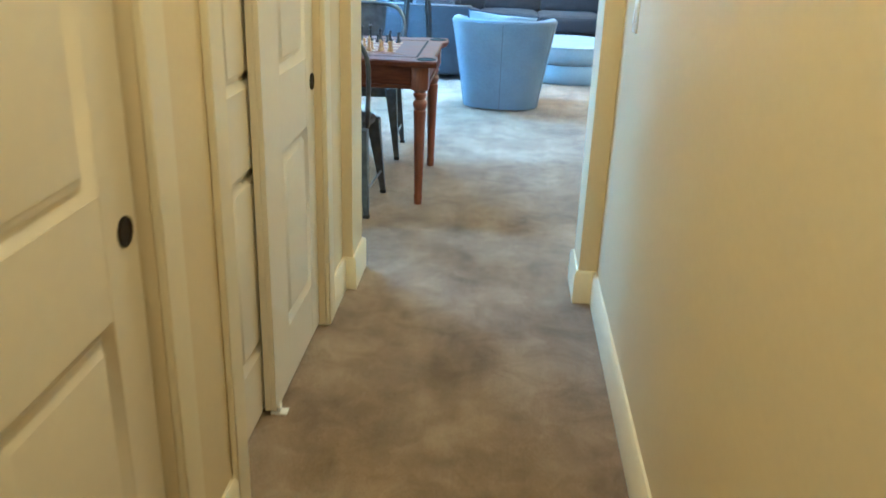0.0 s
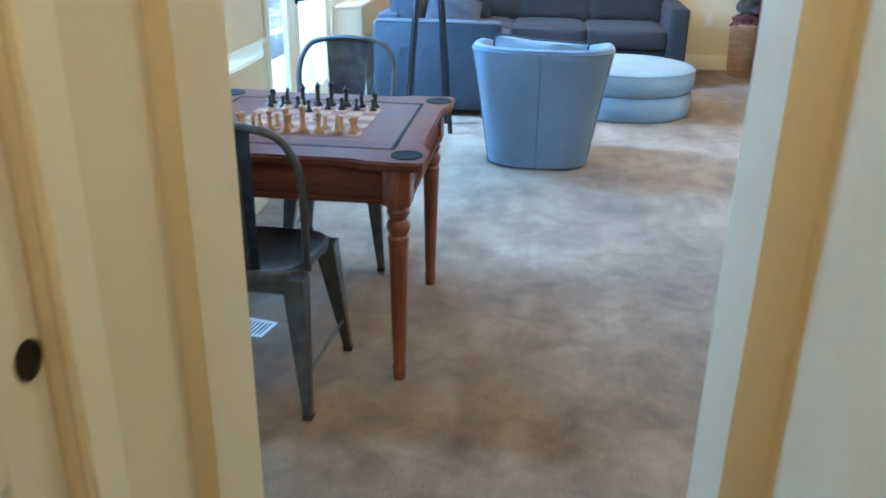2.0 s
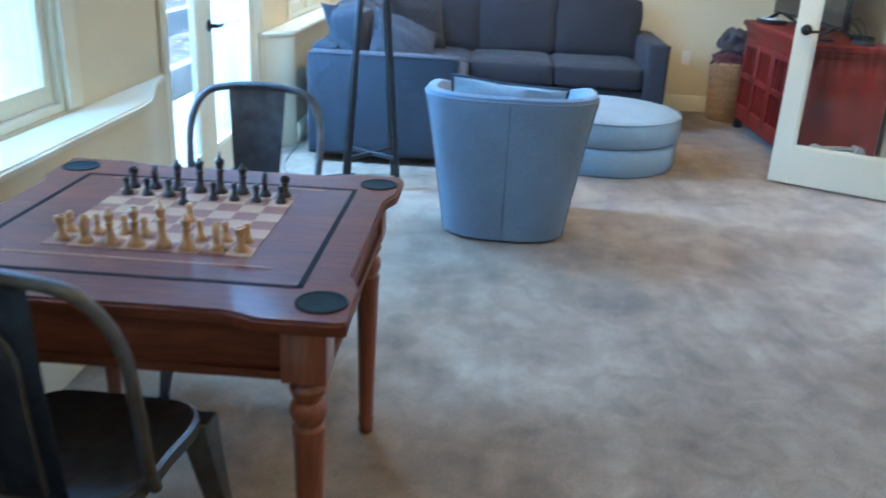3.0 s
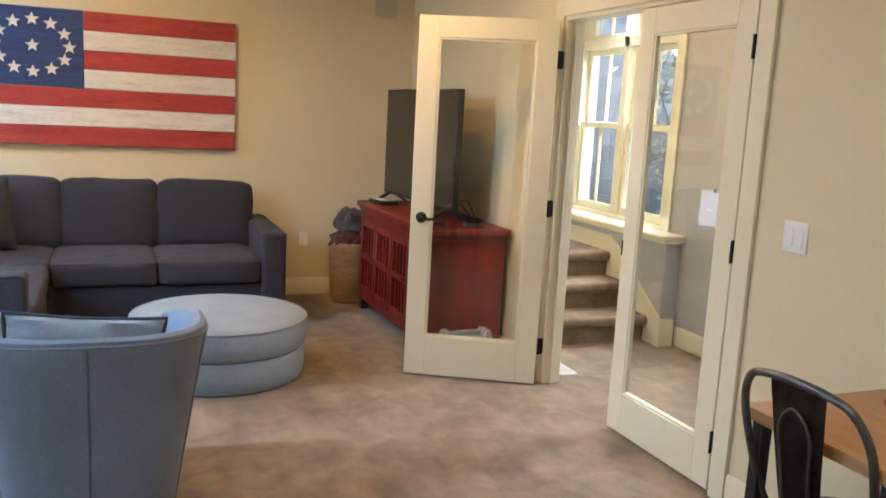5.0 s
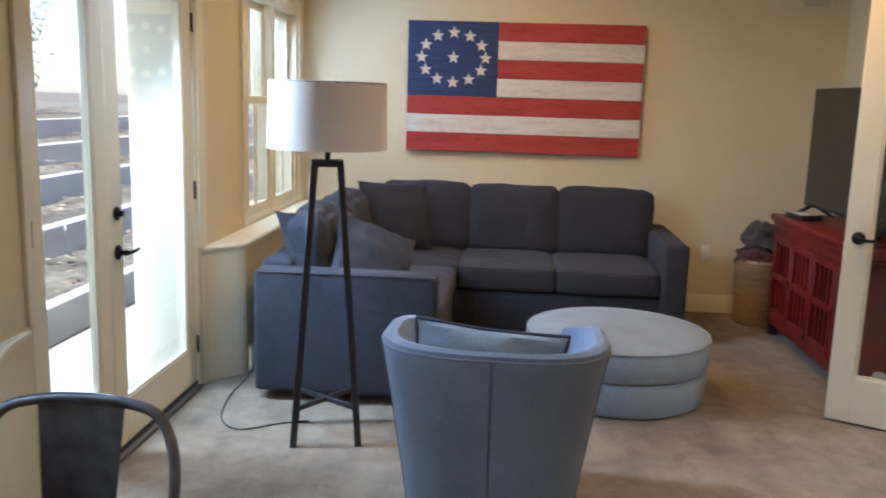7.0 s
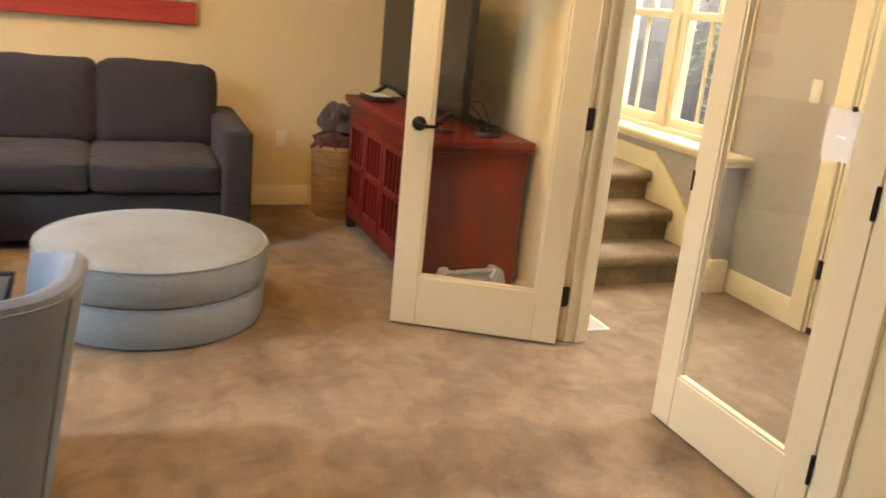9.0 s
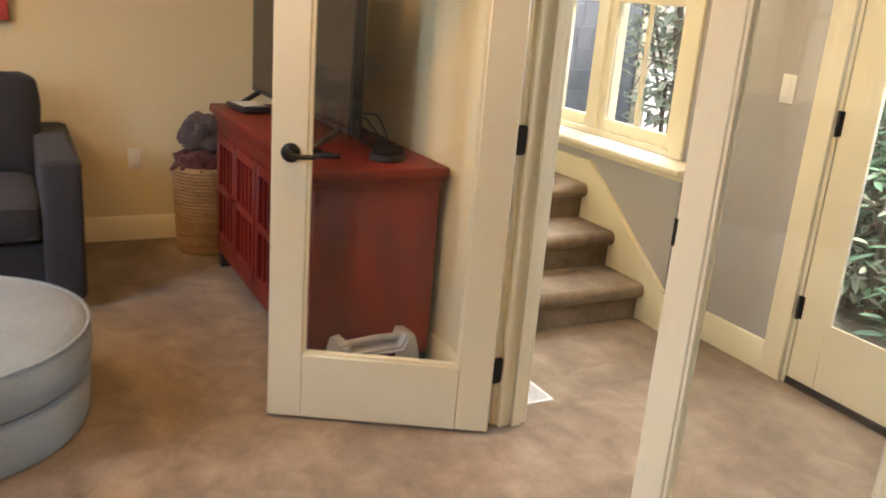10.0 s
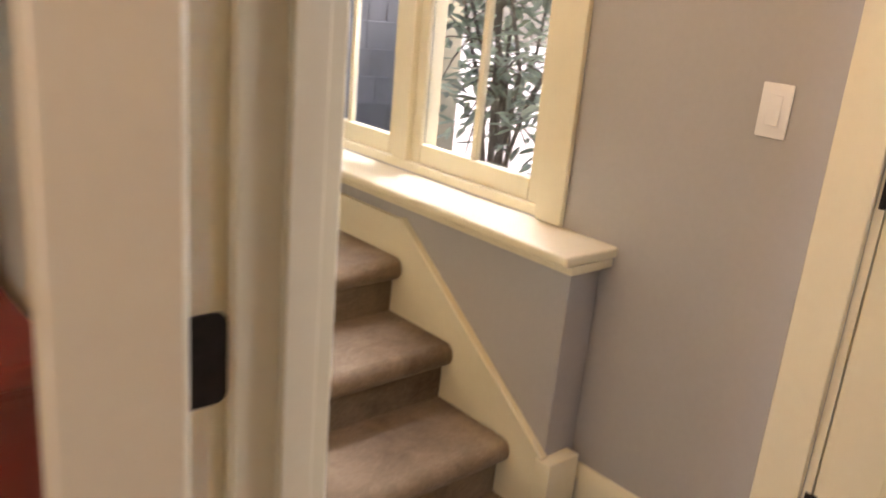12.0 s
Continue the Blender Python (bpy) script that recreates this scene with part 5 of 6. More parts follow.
# ---- tub armchair ----
def tub_chair(m, label):
    root = thing("tub_armchair", label, "armchair", m)
    N = 64
    def ring(th, bx, by):
        return Vector((bx * math.copysign(abs(math.sin(th)) ** 0.7, math.sin(th)), -by * math.copysign(abs(math.cos(th)) ** 0.62, math.cos(th)), 0))
    bm = bmesh.new()
    prof = [(0.0, 0.305, 0.315, 0.012), (0.0, 0.335, 0.325, 0.20), (0.0, 0.372, 0.345, 0.42), (0.0, 0.405, 0.36, 0.60), (0.0, 0.414, 0.366, 0.645), (0, 0.405, 0.358, 0.668), (0, 0.385, 0.34, 0.678), (0, 0.36, 0.318, 0.672), (0, 0.345, 0.303, 0.65), (0, 0.325, 0.285, 0.55), (0, 0.30, 0.26, 0.38)]
    rings = []
    for k in range(N + 1):
        th = radians(-142 + 284 * k / N)
        front = max(0.0, (abs(math.degrees(th)) - 70) / 72)
        row = []
        for _, bx, by, z in prof:
            p = ring(th, bx, by)
            drop = 0.06 * front ** 1.5
            p.z = z - drop * (z / 0.67)
            row.append(bm.verts.new(p))
        rings.append(row)
    for p, q in zip(rings, rings[1:]):
        for j in range(len(prof)):
            bm.faces.new([p[j], q[j], q[(j + 1) % len(prof)], p[(j + 1) % len(prof)]])
    bm.faces.new(rings[0])
    bm.faces.new(rings[-1][::-1])
    bmesh.ops.recalc_face_normals(bm, faces=bm.faces[:])
    part("shell", bm, BLUE_GREY, root, "pale blue-grey upholstered barrel back")
    # piping along the rim; the back's middle seams, groove shadow in their dark colour
    rim = []
    for k in range(N + 1):
        th = radians(-142 + 284 * k / N)
        front = max(0.0, (abs(math.degrees(th)) - 70) / 72)
        p = ring(th, 0.412, 0.364)
        p.z = 0.652 - 0.06 * front ** 1.5
        rim.append(p)
    part("rim_piping", tube(rim, 0.004, 8), BLUE_GREY, root)
    for th in (0.0, radians(-68), radians(68)):
        seam = [ring(th, bx + 0.001, by + 0.001) + Vector((0, 0, z)) for _, bx, by, z in prof[:5]]
        part("seam", tube(seam, 0.0035, 6), SHADED_PIPING, root)
    part("base", lathe([(0.27, 0.0), (0.285, 0.012), (0.29, 0.035), (0.0, 0.035)], 40, None, 1.0, 0.9), BLACK_PAINT, root)
    body = lathe([(0.29, 0.035), (0.315, 0.2), (0.325, 0.30), (0, 0.30)], 40, None, 1.0, 0.92)
    part("seat_base", body, BLUE_GREY, root)
    part("seat_cushion", cushion(-0.28, 0.28, -0.24, 0.30, 0.30, 0.43, 0.025, 0.04, 0.004, 3), BLUE_GREY, root)
    return root


tub_chair(pose(-0.055, 7.36, 0, 0, 0, -2) @ Matrix.Diagonal((1, 1, 1.035, 1)), "pale blue-grey upholstered tub armchair with barrel back")
NAVY_PIPING = material("navy_piping", [(0.03, 0.042, 0.07), (0.045, 0.06, 0.095)], 0.9)
pillow = solid("lumbar_pillow", pillow_bm(0.275, 0.06, 9.0, 0.165), OTTOMAN_CLOTH, "pale grey lumbar pillow with navy piping in the armchair", "pillow", "", pose(-0.085, 7.19, 0.572, -14, 4, -3))
edge = [(u, 1.0) for u in [-1 + k / 8 for k in range(16)]] + [(1.0, -v) for v in [-1 + k / 8 for k in range(16)]] + [(-u, -1.0) for u in [-1 + k / 8 for k in range(16)]] + [(-1.0, v) for v in [-1 + k / 8 for k in range(16)]]
part("pillow_piping", tube([(0.275 * u * (1 - 0.075 * (1 - v * v) * abs(u) ** 3 - 0.075 * (1 - u * u) * abs(v) ** 3), 0.0, 0.165 * v * (1 - 0.075 * (1 - u * u) * abs(v) ** 3 - 0.075 * (1 - v * v) * abs(u) ** 3)) for u, v in edge], 0.0075, 8, True), NAVY_PIPING, pillow, "navy piping round the pillow")

# ---- round ottoman ----
ott = thing("round_ottoman", "large round pale grey upholstered ottoman with piping", "ottoman", pose(0.585, 8.76, 0) @ Matrix.Diagonal((1.088, 1.088, 1, 1)))
part("base", lathe([(0.40, 0.0), (0.425, 0.01), (0.432, 0.03), (0.438, 0.158), (0.43, 0.172), (0.415, 0.18), (0.0, 0.18)], 72), OTTOMAN_CLOTH, ott)
part("top_cushion", lathe([(0.405, 0.18), (0.432, 0.188), (0.442, 0.2), (0.449, 0.26), (0.446, 0.318), (0.436, 0.336), (0.40, 0.352), (0.25, 0.367), (0.0, 0.374)], 72), OTTOMAN_CLOTH, ott)
part("piping", tube([(0.441 * math.cos(a), 0.441 * math.sin(a), 0.336) for a in [2 * math.pi * k / 72 for k in range(72)]], 0.0055, 8, True), OTTOMAN_CLOTH, ott)
# darker than the cloth to put shade into the groove under the cushion
part("lower_piping", tube([(0.418 * math.cos(a), 0.418 * math.sin(a), 0.18) for a in [2 * math.pi * k / 72 for k in range(72)]], 0.007, 8, True), SHADED_PIPING, ott)

# ---- sectional sofa ----
sofa = thing("sectional_sofa", "charcoal grey upholstered corner sofa with loose back cushions", "sofa", pose(0, 0, 0))
SX0, SX1, SXI, SY0, SYI, SY1 = -1.27, 1.13, -0.36, 8.29, 9.68, 10.62
part("base", box(SXI, SX1 - 0.01, SYI, SY1, 0.05, 0.31, 0.015, 2), DARK_SOFA, sofa)
part("base", box(SX0, SXI, SY0 + 0.02, SY1, 0.05, 0.31, 0.015, 2), DARK_SOFA, sofa)
part("back_frame", box(SX0 + 0.02, SX1 - 0.15, SY1 - 0.17, SY1, 0.31, 0.70, 0.03, 3), DARK_SOFA, sofa)
part("back_frame", box(SX0, SX0 + 0.16, SY0 + 0.15, SY1 - 0.17, 0.31, 0.70, 0.03, 3), DARK_SOFA, sofa)


def sofa_arm(x0, x1, y0, y1, z1):
    return box(x0, x1, y0, y1, 0.05, z1, 0.03, 4)


part("arm", sofa_arm(0.97, SX1, SYI - 0.06, SY1, 0.665), DARK_SOFA, sofa)
part("arm", sofa_arm(SX0, SXI + 0.005, SY0, SY0 + 0.165, 0.672), DARK_SOFA, sofa)
for y in (SY0 + 0.005, SY0 + 0.16):
    part("arm_piping", tube([(SX0 + 0.03, y, 0.664), (SXI - 0.03, y, 0.664)], 0.006, 8), SOFA_PIPING, sofa)
for x in (0.975, SX1 - 0.005):
    part("arm_piping", tube([(x, SYI - 0.05, 0.645), (x, SY1 - 0.05, 0.656)], 0.006, 8), SOFA_PIPING, sofa)


def seat_cushion(x0, x1, y0, y1, seed):
    c = part("seat_cushion", cushion(x0, x1, y0, y1, 0.31, 0.475, 0.02, 0.03, 0.006, seed), DARK_SOFA, sofa)
    for z in (0.335, 0.462):
        pts = [(x0 + 0.02, y0 - 0.001, z), (x1 - 0.02, y0 - 0.001, z)]
        part("piping", tube(pts, 0.0055, 8), SOFA_PIPING, c)


seat_cushion(-0.335, 0.30, SYI - 0.03, 10.47, 1)
seat_cushion(0.305, 0.965, SYI - 0.03, 10.47, 2)
seat_cushion(-1.11, -0.345, 9.62, 10.47, 3)
seat_cushion(-1.11, -0.345, SY0 + 0.17, 9.615, 4)


def back_cushion(x0, x1, seed, lean=9):
    w, h = x1 - x0, 0.47
    bm = cushion(-w / 2, w / 2, -0.10, 0.10, 0, h, 0.032, 0.035, 0.014, seed)
    for v in bm.verts:
        s = v.co.z / h
        v.co.y *= 1 - 0.25 * max(0, s - 0.6)
        v.co.z += 0.016 * (abs(2 * v.co.x / w) ** 3 - 0.6) * max(0.0, (s - 0.5) * 2)
    bm.transform(pose((x0 + x1) / 2, 10.33, 0.46, -lean, 0, 0))
    return part("back_cushion", bm, DARK_SOFA, sofa)


back_cushion(-0.92, -0.30, 5)
back_cushion(-0.292, 0.332, 6)
back_cushion(0.34, 0.99, 7, 8)


def side_cushion(y0, y1, seed, z=0.46):
    w, h = y1 - y0, 0.43
    bm = cushion(-w / 2, w / 2, -0.10, 0.10, 0, h, 0.05, 0.05, 0.02, seed)
    bm.transform(pose(-1.03, (y0 + y1) / 2, z, -9, 0, 90))
    return part("back_cushion", bm, DARK_SOFA, sofa)


side_cushion(9.25, 9.95, 8)
side_cushion(8.55, 9.23, 9)

PILLOWS = ((-0.80, 10.02, 0.73, -20, 0, 20, 0.245, 11), (-0.74, 8.70, 0.655, -38, 22, 24, 0.235, 12), (-1.03, 8.72, 0.70, -34, 8, 60, 0.235, 13), (-0.96, 9.02, 0.72, -30, 12, 76, 0.225, 14))
for px, py, pz, rx, ry, rz, half_w, sd in PILLOWS:
    solid("throw_pillow", pillow_bm(half_w, 0.085, sd), DARK_SOFA, "charcoal throw pillow slumped on the corner sofa", "pillow", "sofa pillows", pose(px, py, pz, rx, ry, rz))

# ---- floor lamp ----
LINEN = material("linen_shade", [(0.66, 0.56, 0.46), (0.74, 0.64, 0.54)], 0.85, 200, 0.2, 500)
fl = thing("floor_lamp", "black metal four-legged floor lamp with a linen drum shade", "lamp", pose(-0.818, 7.92, 0, 0, 0, 12))
for sx in (-1, 1):
    for sy in (-1, 1):
        part("leg", bar((sx * 0.142, sy * 0.142, 0), (sx * 0.055, sy * 0.055, 1.235), 0.03, 0.026, 0.03, 0.026), BLACK_PAINT, fl)
part("top_plate", join(box(-0.067, 0.067, -0.067, -0.043, 1.225, 1.25, 0.002, 1), box(-0.067, 0.067, 0.043, 0.067, 1.225, 1.25, 0.002, 1), box(-0.067, -0.043, -0.043, 0.043, 1.225, 1.25), box(0.043, 0.067, -0.043, 0.043, 1.225, 1.25), box(-0.043, 0.043, -0.01, 0.01, 1.23, 1.247)), BLACK_PAINT, fl)
for a in (45, -45):
    part("cross_brace", box(-0.185, 0.185, -0.009, 0.009, 0.16, 0.182, 0.002, 1, pose(0, 0, 0.0 if a > 0 else 0.0006, 0, 0, a)), BLACK_PAINT, fl)
part("stem", lathe([(0.012, 1.245), (0.012, 1.36), (0.02, 1.365), (0.02, 1.40), (0, 1.40)], 14), BLACK_PAINT, fl)
part("shade", lathe([(0.255, 1.30), (0.257, 1.30), (0.25, 1.583), (0.248, 1.583), (0.253, 1.30), (0.255, 1.30)], 56), LINEN, fl, "off-white linen drum shade")
part("shade_ring", join(tube([(0.248 * math.cos(a), 0.248 * math.sin(a), 1.578) for a in [2 * math.pi * k / 40 for k in range(40)]], 0.003, 6, True), tube([(-0.248, 0, 1.578), (0.248, 0, 1.578)], 0.003, 6)), BLACK_PAINT, fl)
part("bulb", lathe([(0.0, 1.40), (0.014, 1.405), (0.03, 1.45), (0.025, 1.48), (0, 1.49)], 16), WHITE_PLASTIC, fl)
cord = solid("lamp_cord", tube(arc([(-0.93, 8.05, 0.006), (-1.05, 8.0, 0.005), (-1.22, 7.9, 0.005), (-1.34, 8.02, 0.005), (-1.40, 8.3, 0.005), (-1.405, 8.7, 0.02), (-1.40, 9.0, 0.2), (-1.41, 9.05, 0.4)]), 0.0035, 6), BLACK_PAINT, "thin black lamp cord trailing over the carpet", "cord")

# ---- flag painting on planks ----
FLAG_RED = material("red_painted_plank", [(0.30, 0.028, 0.022), (0.40, 0.045, 0.035), (0.46, 0.065, 0.05)], 0.7, 20, 0.3, 80, big=3, stretch=(1, 6, 6))
FLAG_WHITE = material("worn_white_plank", [(0.52, 0.48, 0.41), (0.68, 0.64, 0.56), (0.74, 0.70, 0.62)], 0.7, 24, 0.3, 80, big=3, stretch=(1, 7, 7))
FLAG_BLUE = material("navy_painted_plank", [(0.012, 0.03, 0.10), (0.018, 0.045, 0.14), (0.025, 0.06, 0.17)], 0.7, 20, 0.3, 80, big=3, stretch=(1, 6, 6))
FX0, FX1, FZ0, FZ1 = -0.805, 0.91, 1.152, 2.093
flag = thing("flag_wall_art", "wooden plank flag painting with thirteen white stars", "wall art", pose(0, Y_N, 0))
sh = (FZ1 - FZ0) / 7
for k in range(7):
    z1 = FZ1 - k * sh
    x0 = -0.143 if k < 4 else FX0
    part("stripe_plank", box(x0, FX1, -0.045, -0.012, z1 - sh + 0.001, z1 - 0.001, 0.003, 1), FLAG_RED if k % 2 == 0 else FLAG_WHITE, flag)
for k in range(4):
    z1 = FZ1 - k * sh
    part("canton_plank", box(FX0, -0.144, -0.045, -0.012, z1 - sh + 0.0005, z1 - 0.0005, 0.0015, 1), FLAG_BLUE, flag)
part("back_batten", box(FX0 + 0.1, FX1 - 0.1, -0.012, 0, 1.4, 1.5), OAK, flag)
star_out = []
for k in range(10):
    r = 0.047 if k % 2 == 0 else 0.0205
    a = math.pi / 2 + k * math.pi / 5
    star_out.append((r * math.cos(a), r * math.sin(a)))
star_mesh = as_mesh("star", prism(star_out, 0, 0.005), FLAG_WHITE)
for k in range(13):
    a = math.pi / 2 + 2 * math.pi * k / 12
    cx, cz = -0.4695, FZ1 - 2 * sh + 0.008
    ox, oz = (0, 0) if k == 12 else (0.235 * math.cos(a), 0.178 * math.sin(a))
    ob = new("star", star_mesh)
    ob.parent = flag
    ob.matrix_basis = pose(cx + ox, -0.0452, cz + oz, 90, 0, 0)

# ---- red cabinet with television ----
cab = thing("red_cabinet", "red lacquered sideboard with slatted doors and a moulded top", "cabinet", pose(0, 0, 0))
CX0, CX1, CY0, CY1 = 1.80, 2.285, 8.635, 10.13
part("tabletop", box(1.765, 2.305, 8.60, 10.17, 0.792, 0.832, 0.008, 3), RED_LACQUER, cab)
part("moulding", join(box(CX0 - 0.022, CX1 + 0.008, CY0 - 0.022, CY1 + 0.02, 0.772, 0.7915, 0.006, 2), box(CX0 - 0.012, CX1, CY0 - 0.012, CY1 + 0.012, 0.752, 0.7715, 0.005, 2)), RED_LACQUER, cab)
part("side_panel", box(CX0, CX1, CY0, CY0 + 0.022, 0.085, 0.752, 0.003, 1), RED_LACQUER, cab)
part("side_panel", box(CX0, CX1, CY1 - 0.022, CY1, 0.085, 0.752, 0.003, 1), RED_LACQUER, cab)
# near-black colour stands for shade inside; the front sheet is added behind the slats
part("back_panel", box(CX1 - 0.015, CX1, CY0 + 0.022, CY1 - 0.022, 0.1, 0.752), SLOT_SHADE, cab)
part("slot_shade_sheet", box(CX0 + 0.05, CX0 + 0.056, CY0 + 0.022, CY1 - 0.022, 0.1, 0.752), SLOT_SHADE, cab)
part("bottom_panel", box(CX0 + 0.02, CX1 - 0.015, CY0 + 0.022, CY1 - 0.022, 0.1, 0.12), RED_LACQUER, cab)
part("face_rail", box(CX0 - 0.004, CX0 + 0.02, CY0, CY1, 0.085, 0.15, 0.003, 1), RED_LACQUER, cab)
part("face_rail", box(CX0 - 0.004, CX0 + 0.02, CY0, CY1, 0.70, 0.752, 0.003, 1), RED_LACQUER, cab)
for y in (CY0 + 0.02, CY0 + 0.02 + 1.455 / 2, CY1 - 0.02):
    part("face_stile", box(CX0 - 0.005, CX0 + 0.02, y - 0.022, y + 0.022, 0.15, 0.70, 0.003, 1), RED_LACQUER, cab)
for sx, sy in ((CX0 + 0.03, CY0 + 0.03), (CX0 + 0.03, CY1 - 0.03), (CX1 - 0.03, CY0 + 0.03), (CX1 - 0.03, CY1 - 0.03)):
    part("leg", box(sx - 0.028, sx + 0.028, sy - 0.028, sy + 0.028, 0, 0.0845, 0.004, 1), BLACK_PAINT, cab)
dw = (CY1 - CY0 - 0.04 - 0.044) / 4
for k in range(4):
    y0 = CY0 + 0.043 + k * dw + (0.0 if k < 2 else -0.003)
    y0 += 0.022 if k >= 2 else 0
    y1 = y0 + dw - 0.016
    door = part("door", join(box(CX0 - 0.012, CX0 + 0.012, y0, y0 + 0.032, 0.152, 0.698, 0.003, 1), box(CX0 - 0.012, CX0 + 0.012, y1 - 0.032, y1, 0.152, 0.698, 0.003, 1), box(CX0 - 0.011, CX0 + 0.011, y0 + 0.032, y1 - 0.032, 0.152, 0.20, 0.003, 1), box(CX0 - 0.011, CX0 + 0.011, y0 + 0.032, y1 - 0.032, 0.65, 0.698, 0.003, 1), box(CX0 - 0.011, CX0 + 0.011, y0 + 0.032, y1 - 0.032, 0.405, 0.445, 0.003, 1)), RED_LACQUER, cab)
    for j in range(1, 4):
        yy = y0 + 0.032 + (y1 - y0 - 0.064) * j / 4
        part("slat", join(box(CX0 - 0.006, CX0 + 0.006, yy - 0.011, yy + 0.011, 0.20, 0.405), box(CX0 - 0.006, CX0 + 0.006, yy - 0.011, yy + 0.011, 0.445, 0.65)), RED_LACQUER, door)
    ky = y1 - 0.016 if k % 2 == 0 else y0 + 0.016
    part("knob", lathe([(0.006, 0), (0.006, 0.012), (0.013, 0.018), (0.011, 0.026), (0, 0.028)], 16, pose(CX0 - 0.012, ky, 0.44, 0, -90, 0)), RED_LACQUER, door)

SCREEN = material("glossy_dark_screen", [(0.012, 0.012, 0.013), (0.016, 0.016, 0.017)], 0.12, 5, rough_vary=0.02)
tv = thing("television", "large flat black television on two black feet", "television", pose(2.03, 9.56, 0.832, 0, 0, 1.5))
part("casing", box(-0.02, 0.025, -0.66, 0.66, 0.06, 0.84, 0.006, 2), BLACK_PAINT, tv)
part("screen", box(-0.0225, -0.0195, -0.645, 0.645, 0.082, 0.828), SCREEN, tv, "glossy dark switched-off screen")
part("rear_bulge", box(0.025, 0.055, -0.35, 0.35, 0.1, 0.45, 0.012, 2), BLACK_PAINT, tv)
for sy in (-0.54, 0.54):
    part("foot", join(bar((-0.125, sy, 0.0), (-0.005, sy, 0.075), 0.03, 0.034, 0.045, 0.03), bar((0.125, sy, 0.0), (0.005, sy, 0.075), 0.03, 0.034, 0.045, 0.03)), BLACK_PAINT, tv)

box1 = thing("media_box", "small black rounded media box on the cabinet", "media box", pose(2.12, 8.76, 0.832, 0, 0, 10))
part("body", lathe([(0.062, 0.0), (0.068, 0.006), (0.066, 0.022), (0.058, 0.026), (0, 0.026)], 32), BLACK_PAINT, box1)
part("upper_puck", lathe([(0.055, 0.026), (0.06, 0.030), (0.058, 0.044), (0.05, 0.048), (0, 0.0485)], 32, pose(0.004, 0.003, 0)), DARK_LINE, box1)
rem = thing("remote_control", "slim black remote control on the cabinet", "remote", pose(1.88, 8.84, 0.832, 0, 0, 62))
part("body", box(-0.02, 0.02, -0.08, 0.08, 0, 0.016, 0.006, 2), BLACK_PAINT, rem)
part("buttons", join(*[box(-0.012 + 0.009 * i, -0.006 + 0.009 * i, -0.05 + 0.016 * j, -0.042 + 0.016 * j, 0.015, 0.0175) for i in range(3) for j in range(7)]), SOFA_PIPING, rem)
disc = thing("disc_player", "slim grey and black disc player on the cabinet", "player", pose(1.90, 9.93, 0.832, 0, 0, 8))
part("body", box(-0.07, 0.07, -0.11, 0.11, 0.004, 0.03, 0.004, 2), BLACK_PAINT, disc)
part("lid", box(-0.055, 0.055, -0.08, 0.08, 0.03, 0.034, 0.002, 1), WHITE_PLASTIC, disc, "pale grey lid")
for kx in range(3):
    pts = arc([(2.10 + 0.02 * kx, 9.3 - 0.1 * kx, 0.95), (2.16, 9.2 - 0.12 * kx, 0.9 + 0.03 * kx), (2.20, 9.02 - 0.05 * kx, 0.845), (2.24, 8.95 + 0.06 * kx, 0.838), (2.27, 9.1 + 0.1 * kx, 0.838), (2.295, 9.2, 0.836)])
    solid("cable", tube(pts, 0.003, 6), BLACK_PAINT, "loose black cable behind the television", "cable", "television cables")

# ---- woven basket with dark cloth ----
WICKER = material("woven_straw", [(0.26, 0.15, 0.065), (0.38, 0.24, 0.115), (0.48, 0.33, 0.18)], 0.75, 50, 0.5, 120, big=5, stretch=(1, 1, 5))
bas = thing("wicker_basket", "tall woven straw basket beside the red cabinet", "basket", pose(1.785, 10.40, 0))
part("wall", lathe([(0.125, 0.0), (0.13, 0.01), (0.148, 0.25), (0.155, 0.46), (0.15, 0.475), (0.143, 0.46), (0.135, 0.25), (0.118, 0.02), (0, 0.02)], 40), WICKER, bas)
for k in range(24):
    z = 0.02 + k * 0.0188
    r = 0.133 + 0.024 * (z / 0.46)
    pts = [((r + 0.0035 * math.sin(a * 18 + (k % 2) * math.pi)) * math.cos(a), (r + 0.0035 * math.sin(a * 18 + (k % 2) * math.pi)) * math.sin(a), z) for a in [2 * math.pi * j / 90 for j in range(90)]]
    part("woven_coil", tube(pts, 0.0085, 5, True), WICKER, bas)
CLOTH = weave_material("dark_blanket_cloth", (0.06, 0.05, 0.055), strength=0.3)
MAROON = weave_material("maroon_cloth", (0.075, 0.016, 0.018), strength=0.3)


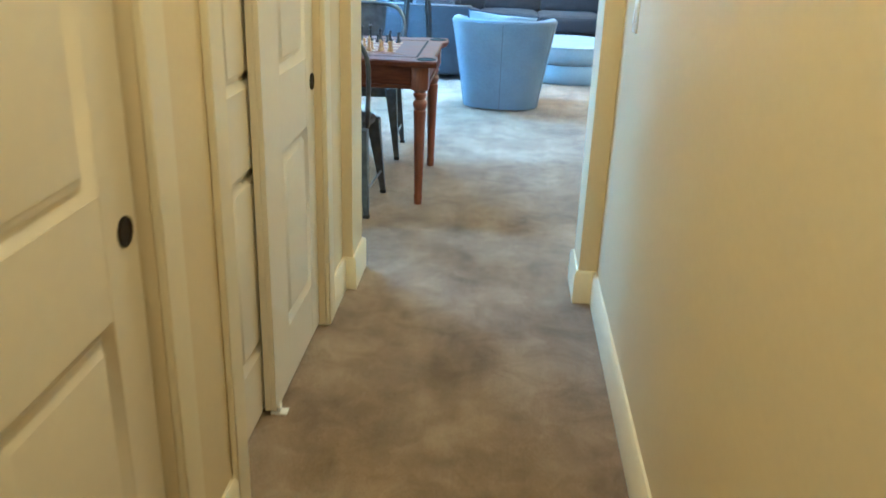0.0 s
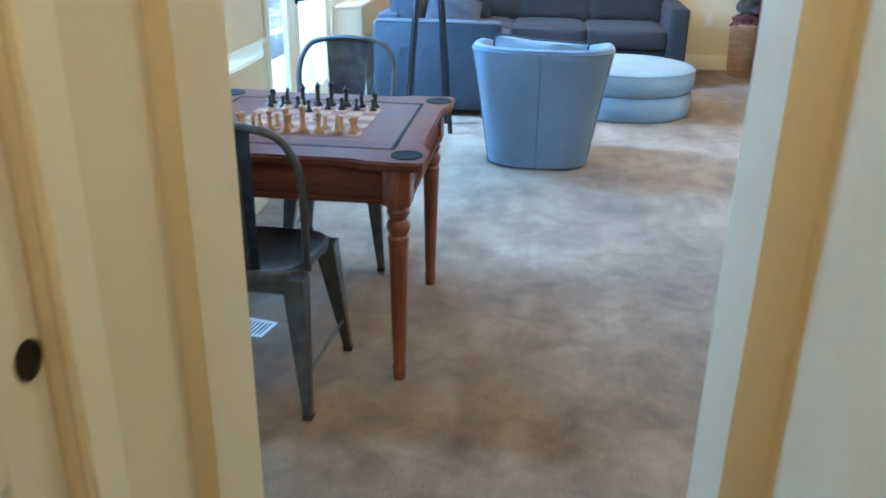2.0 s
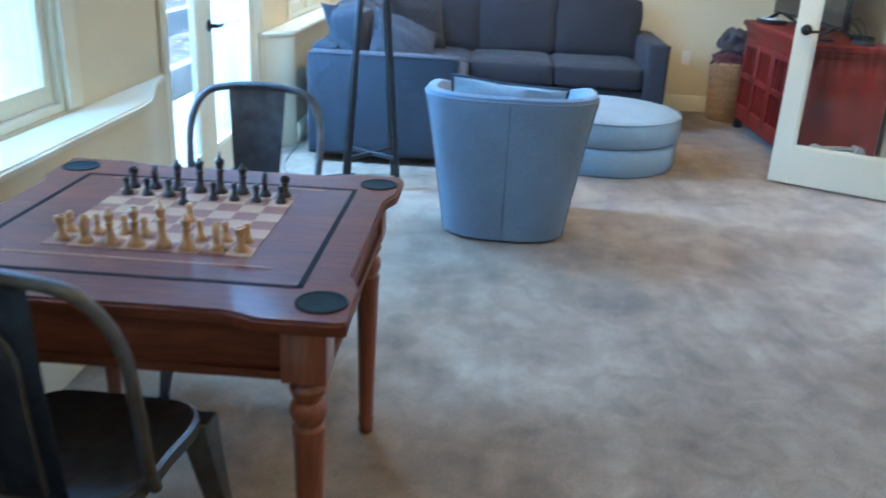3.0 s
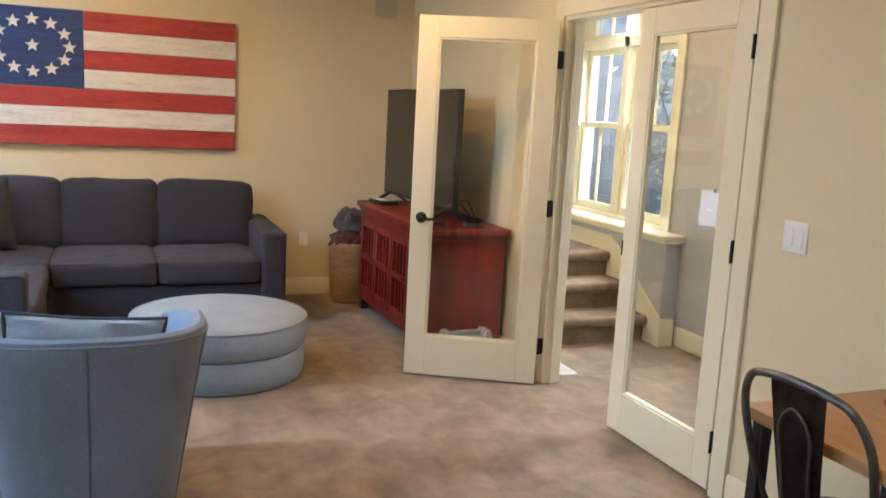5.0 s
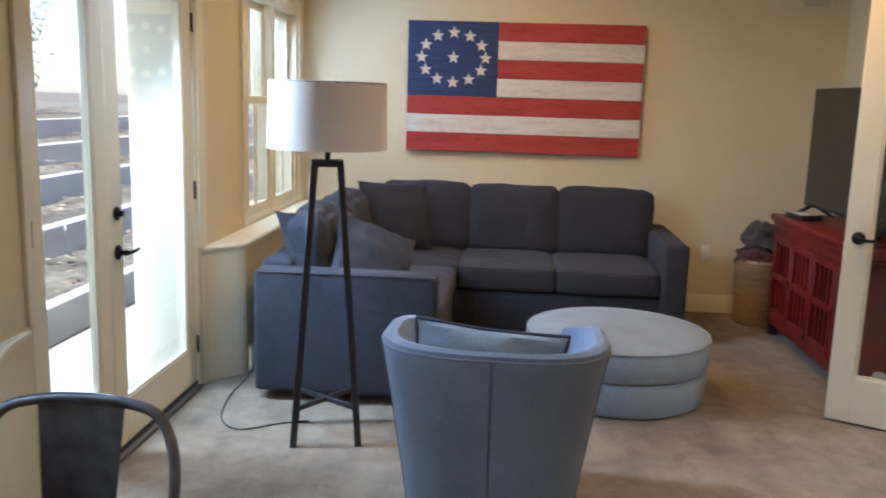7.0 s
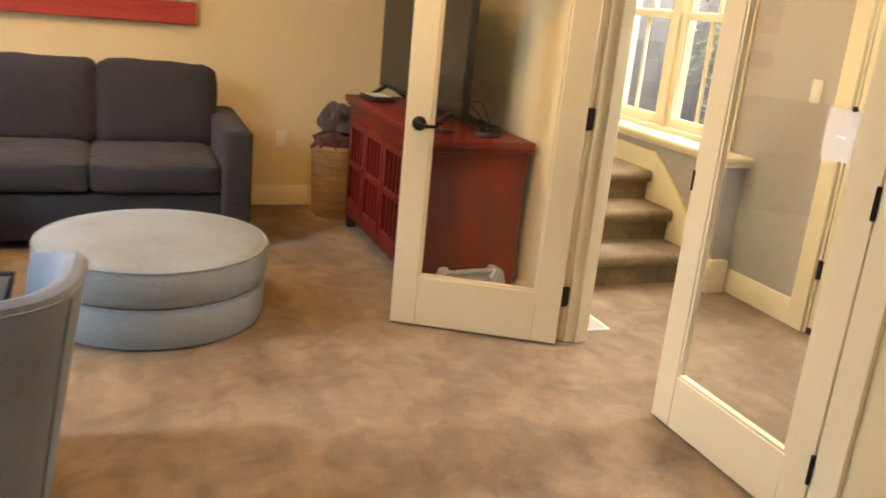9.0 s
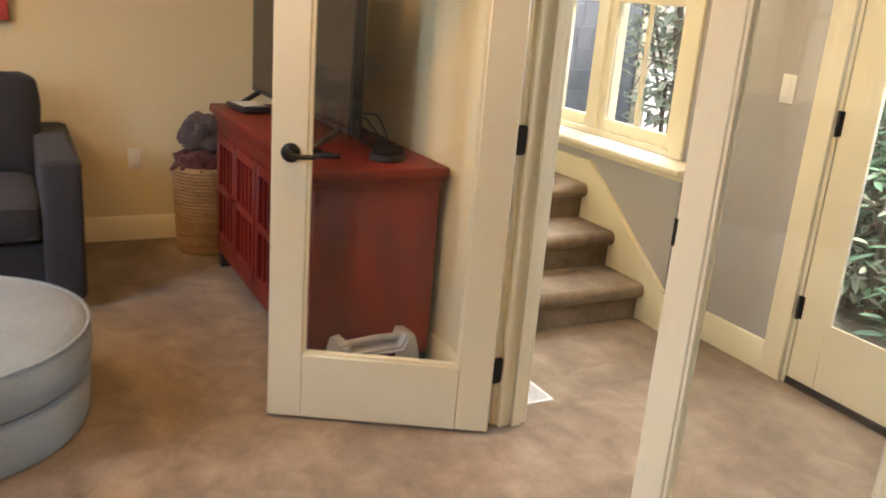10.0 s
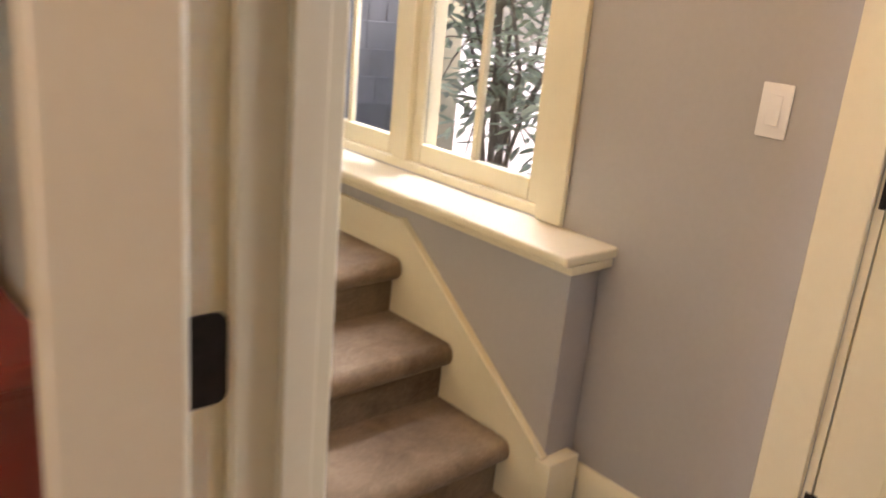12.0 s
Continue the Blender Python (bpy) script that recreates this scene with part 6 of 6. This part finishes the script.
def heap(rx, ry, h, seed, amp=0.35):
    bm = bmesh.new()
    bmesh.ops.create_icosphere(bm, subdivisions=4, radius=1)
    for v in bm.verts:
        d = 1 + amp * noise.noise(v.co * 2.1 + Vector((seed, 0, 0))) + 0.3 * amp * noise.noise(v.co * 5 + Vector((0, seed, 0)))
        v.co = Vector((v.co.x * rx * d, v.co.y * ry * d, max(-0.2, v.co.z) * h * d))
    return bm


solid("folded_blanket", heap(0.14, 0.14, 0.10, 3), MAROON, "dark maroon blanket stuffed in the basket", "blanket", "", pose(1.765, 10.40, 0.47))
solid("folded_blanket", heap(0.13, 0.12, 0.14, 7), CLOTH, "dark grey blanket piled on the basket", "blanket", "", pose(1.80, 10.42, 0.60))

# ---- tool box behind the open door ----
GREY_PLASTIC = material("grey_translucent_plastic", [(0.26, 0.27, 0.275), (0.36, 0.37, 0.375)], 0.4, 20)
tb = thing("plastic_tool_case", "grey translucent plastic carry case on the carpet", "tool box", pose(1.995, 8.515, 0, 0, 0, 4) @ Matrix.Diagonal((1, 1, 1.1, 1)))
prof = [(-0.17, 0.0), (0.17, 0.0), (0.18, 0.10), (0.165, 0.17), (0.15, 0.215), (0.115, 0.22), (0.095, 0.18), (-0.095, 0.18), (-0.115, 0.22), (-0.15, 0.215), (-0.165, 0.17), (-0.18, 0.10)]
body = prism(prof, -0.055, 0.055, 0.01, 2, Matrix(((1, 0, 0, 0), (0, 0, 1, 0), (0, 1, 0, 0), (0, 0, 0, 1))))
part("case", body, GREY_PLASTIC, tb)
part("handle", tube([(-0.11, 0, 0.2), (0, 0, 0.205), (0.11, 0, 0.2)], 0.013, 10), GREY_PLASTIC, tb)
# flat dark strip painted as the shade of a recess below the handle
part("recess_shade", box(-0.065, 0.065, -0.0565, -0.054, 0.135, 0.165), DARK_LINE, tb)
part("label_bar", box(-0.02, 0.10, -0.0567, -0.055, 0.055, 0.08), WHITE_PLASTIC, tb, "plain white label strip")
for sx in (-0.12, 0.12):
    part("latch", box(sx - 0.02, sx + 0.02, -0.062, -0.054, 0.09, 0.125, 0.003, 1), GREY_PLASTIC, tb)
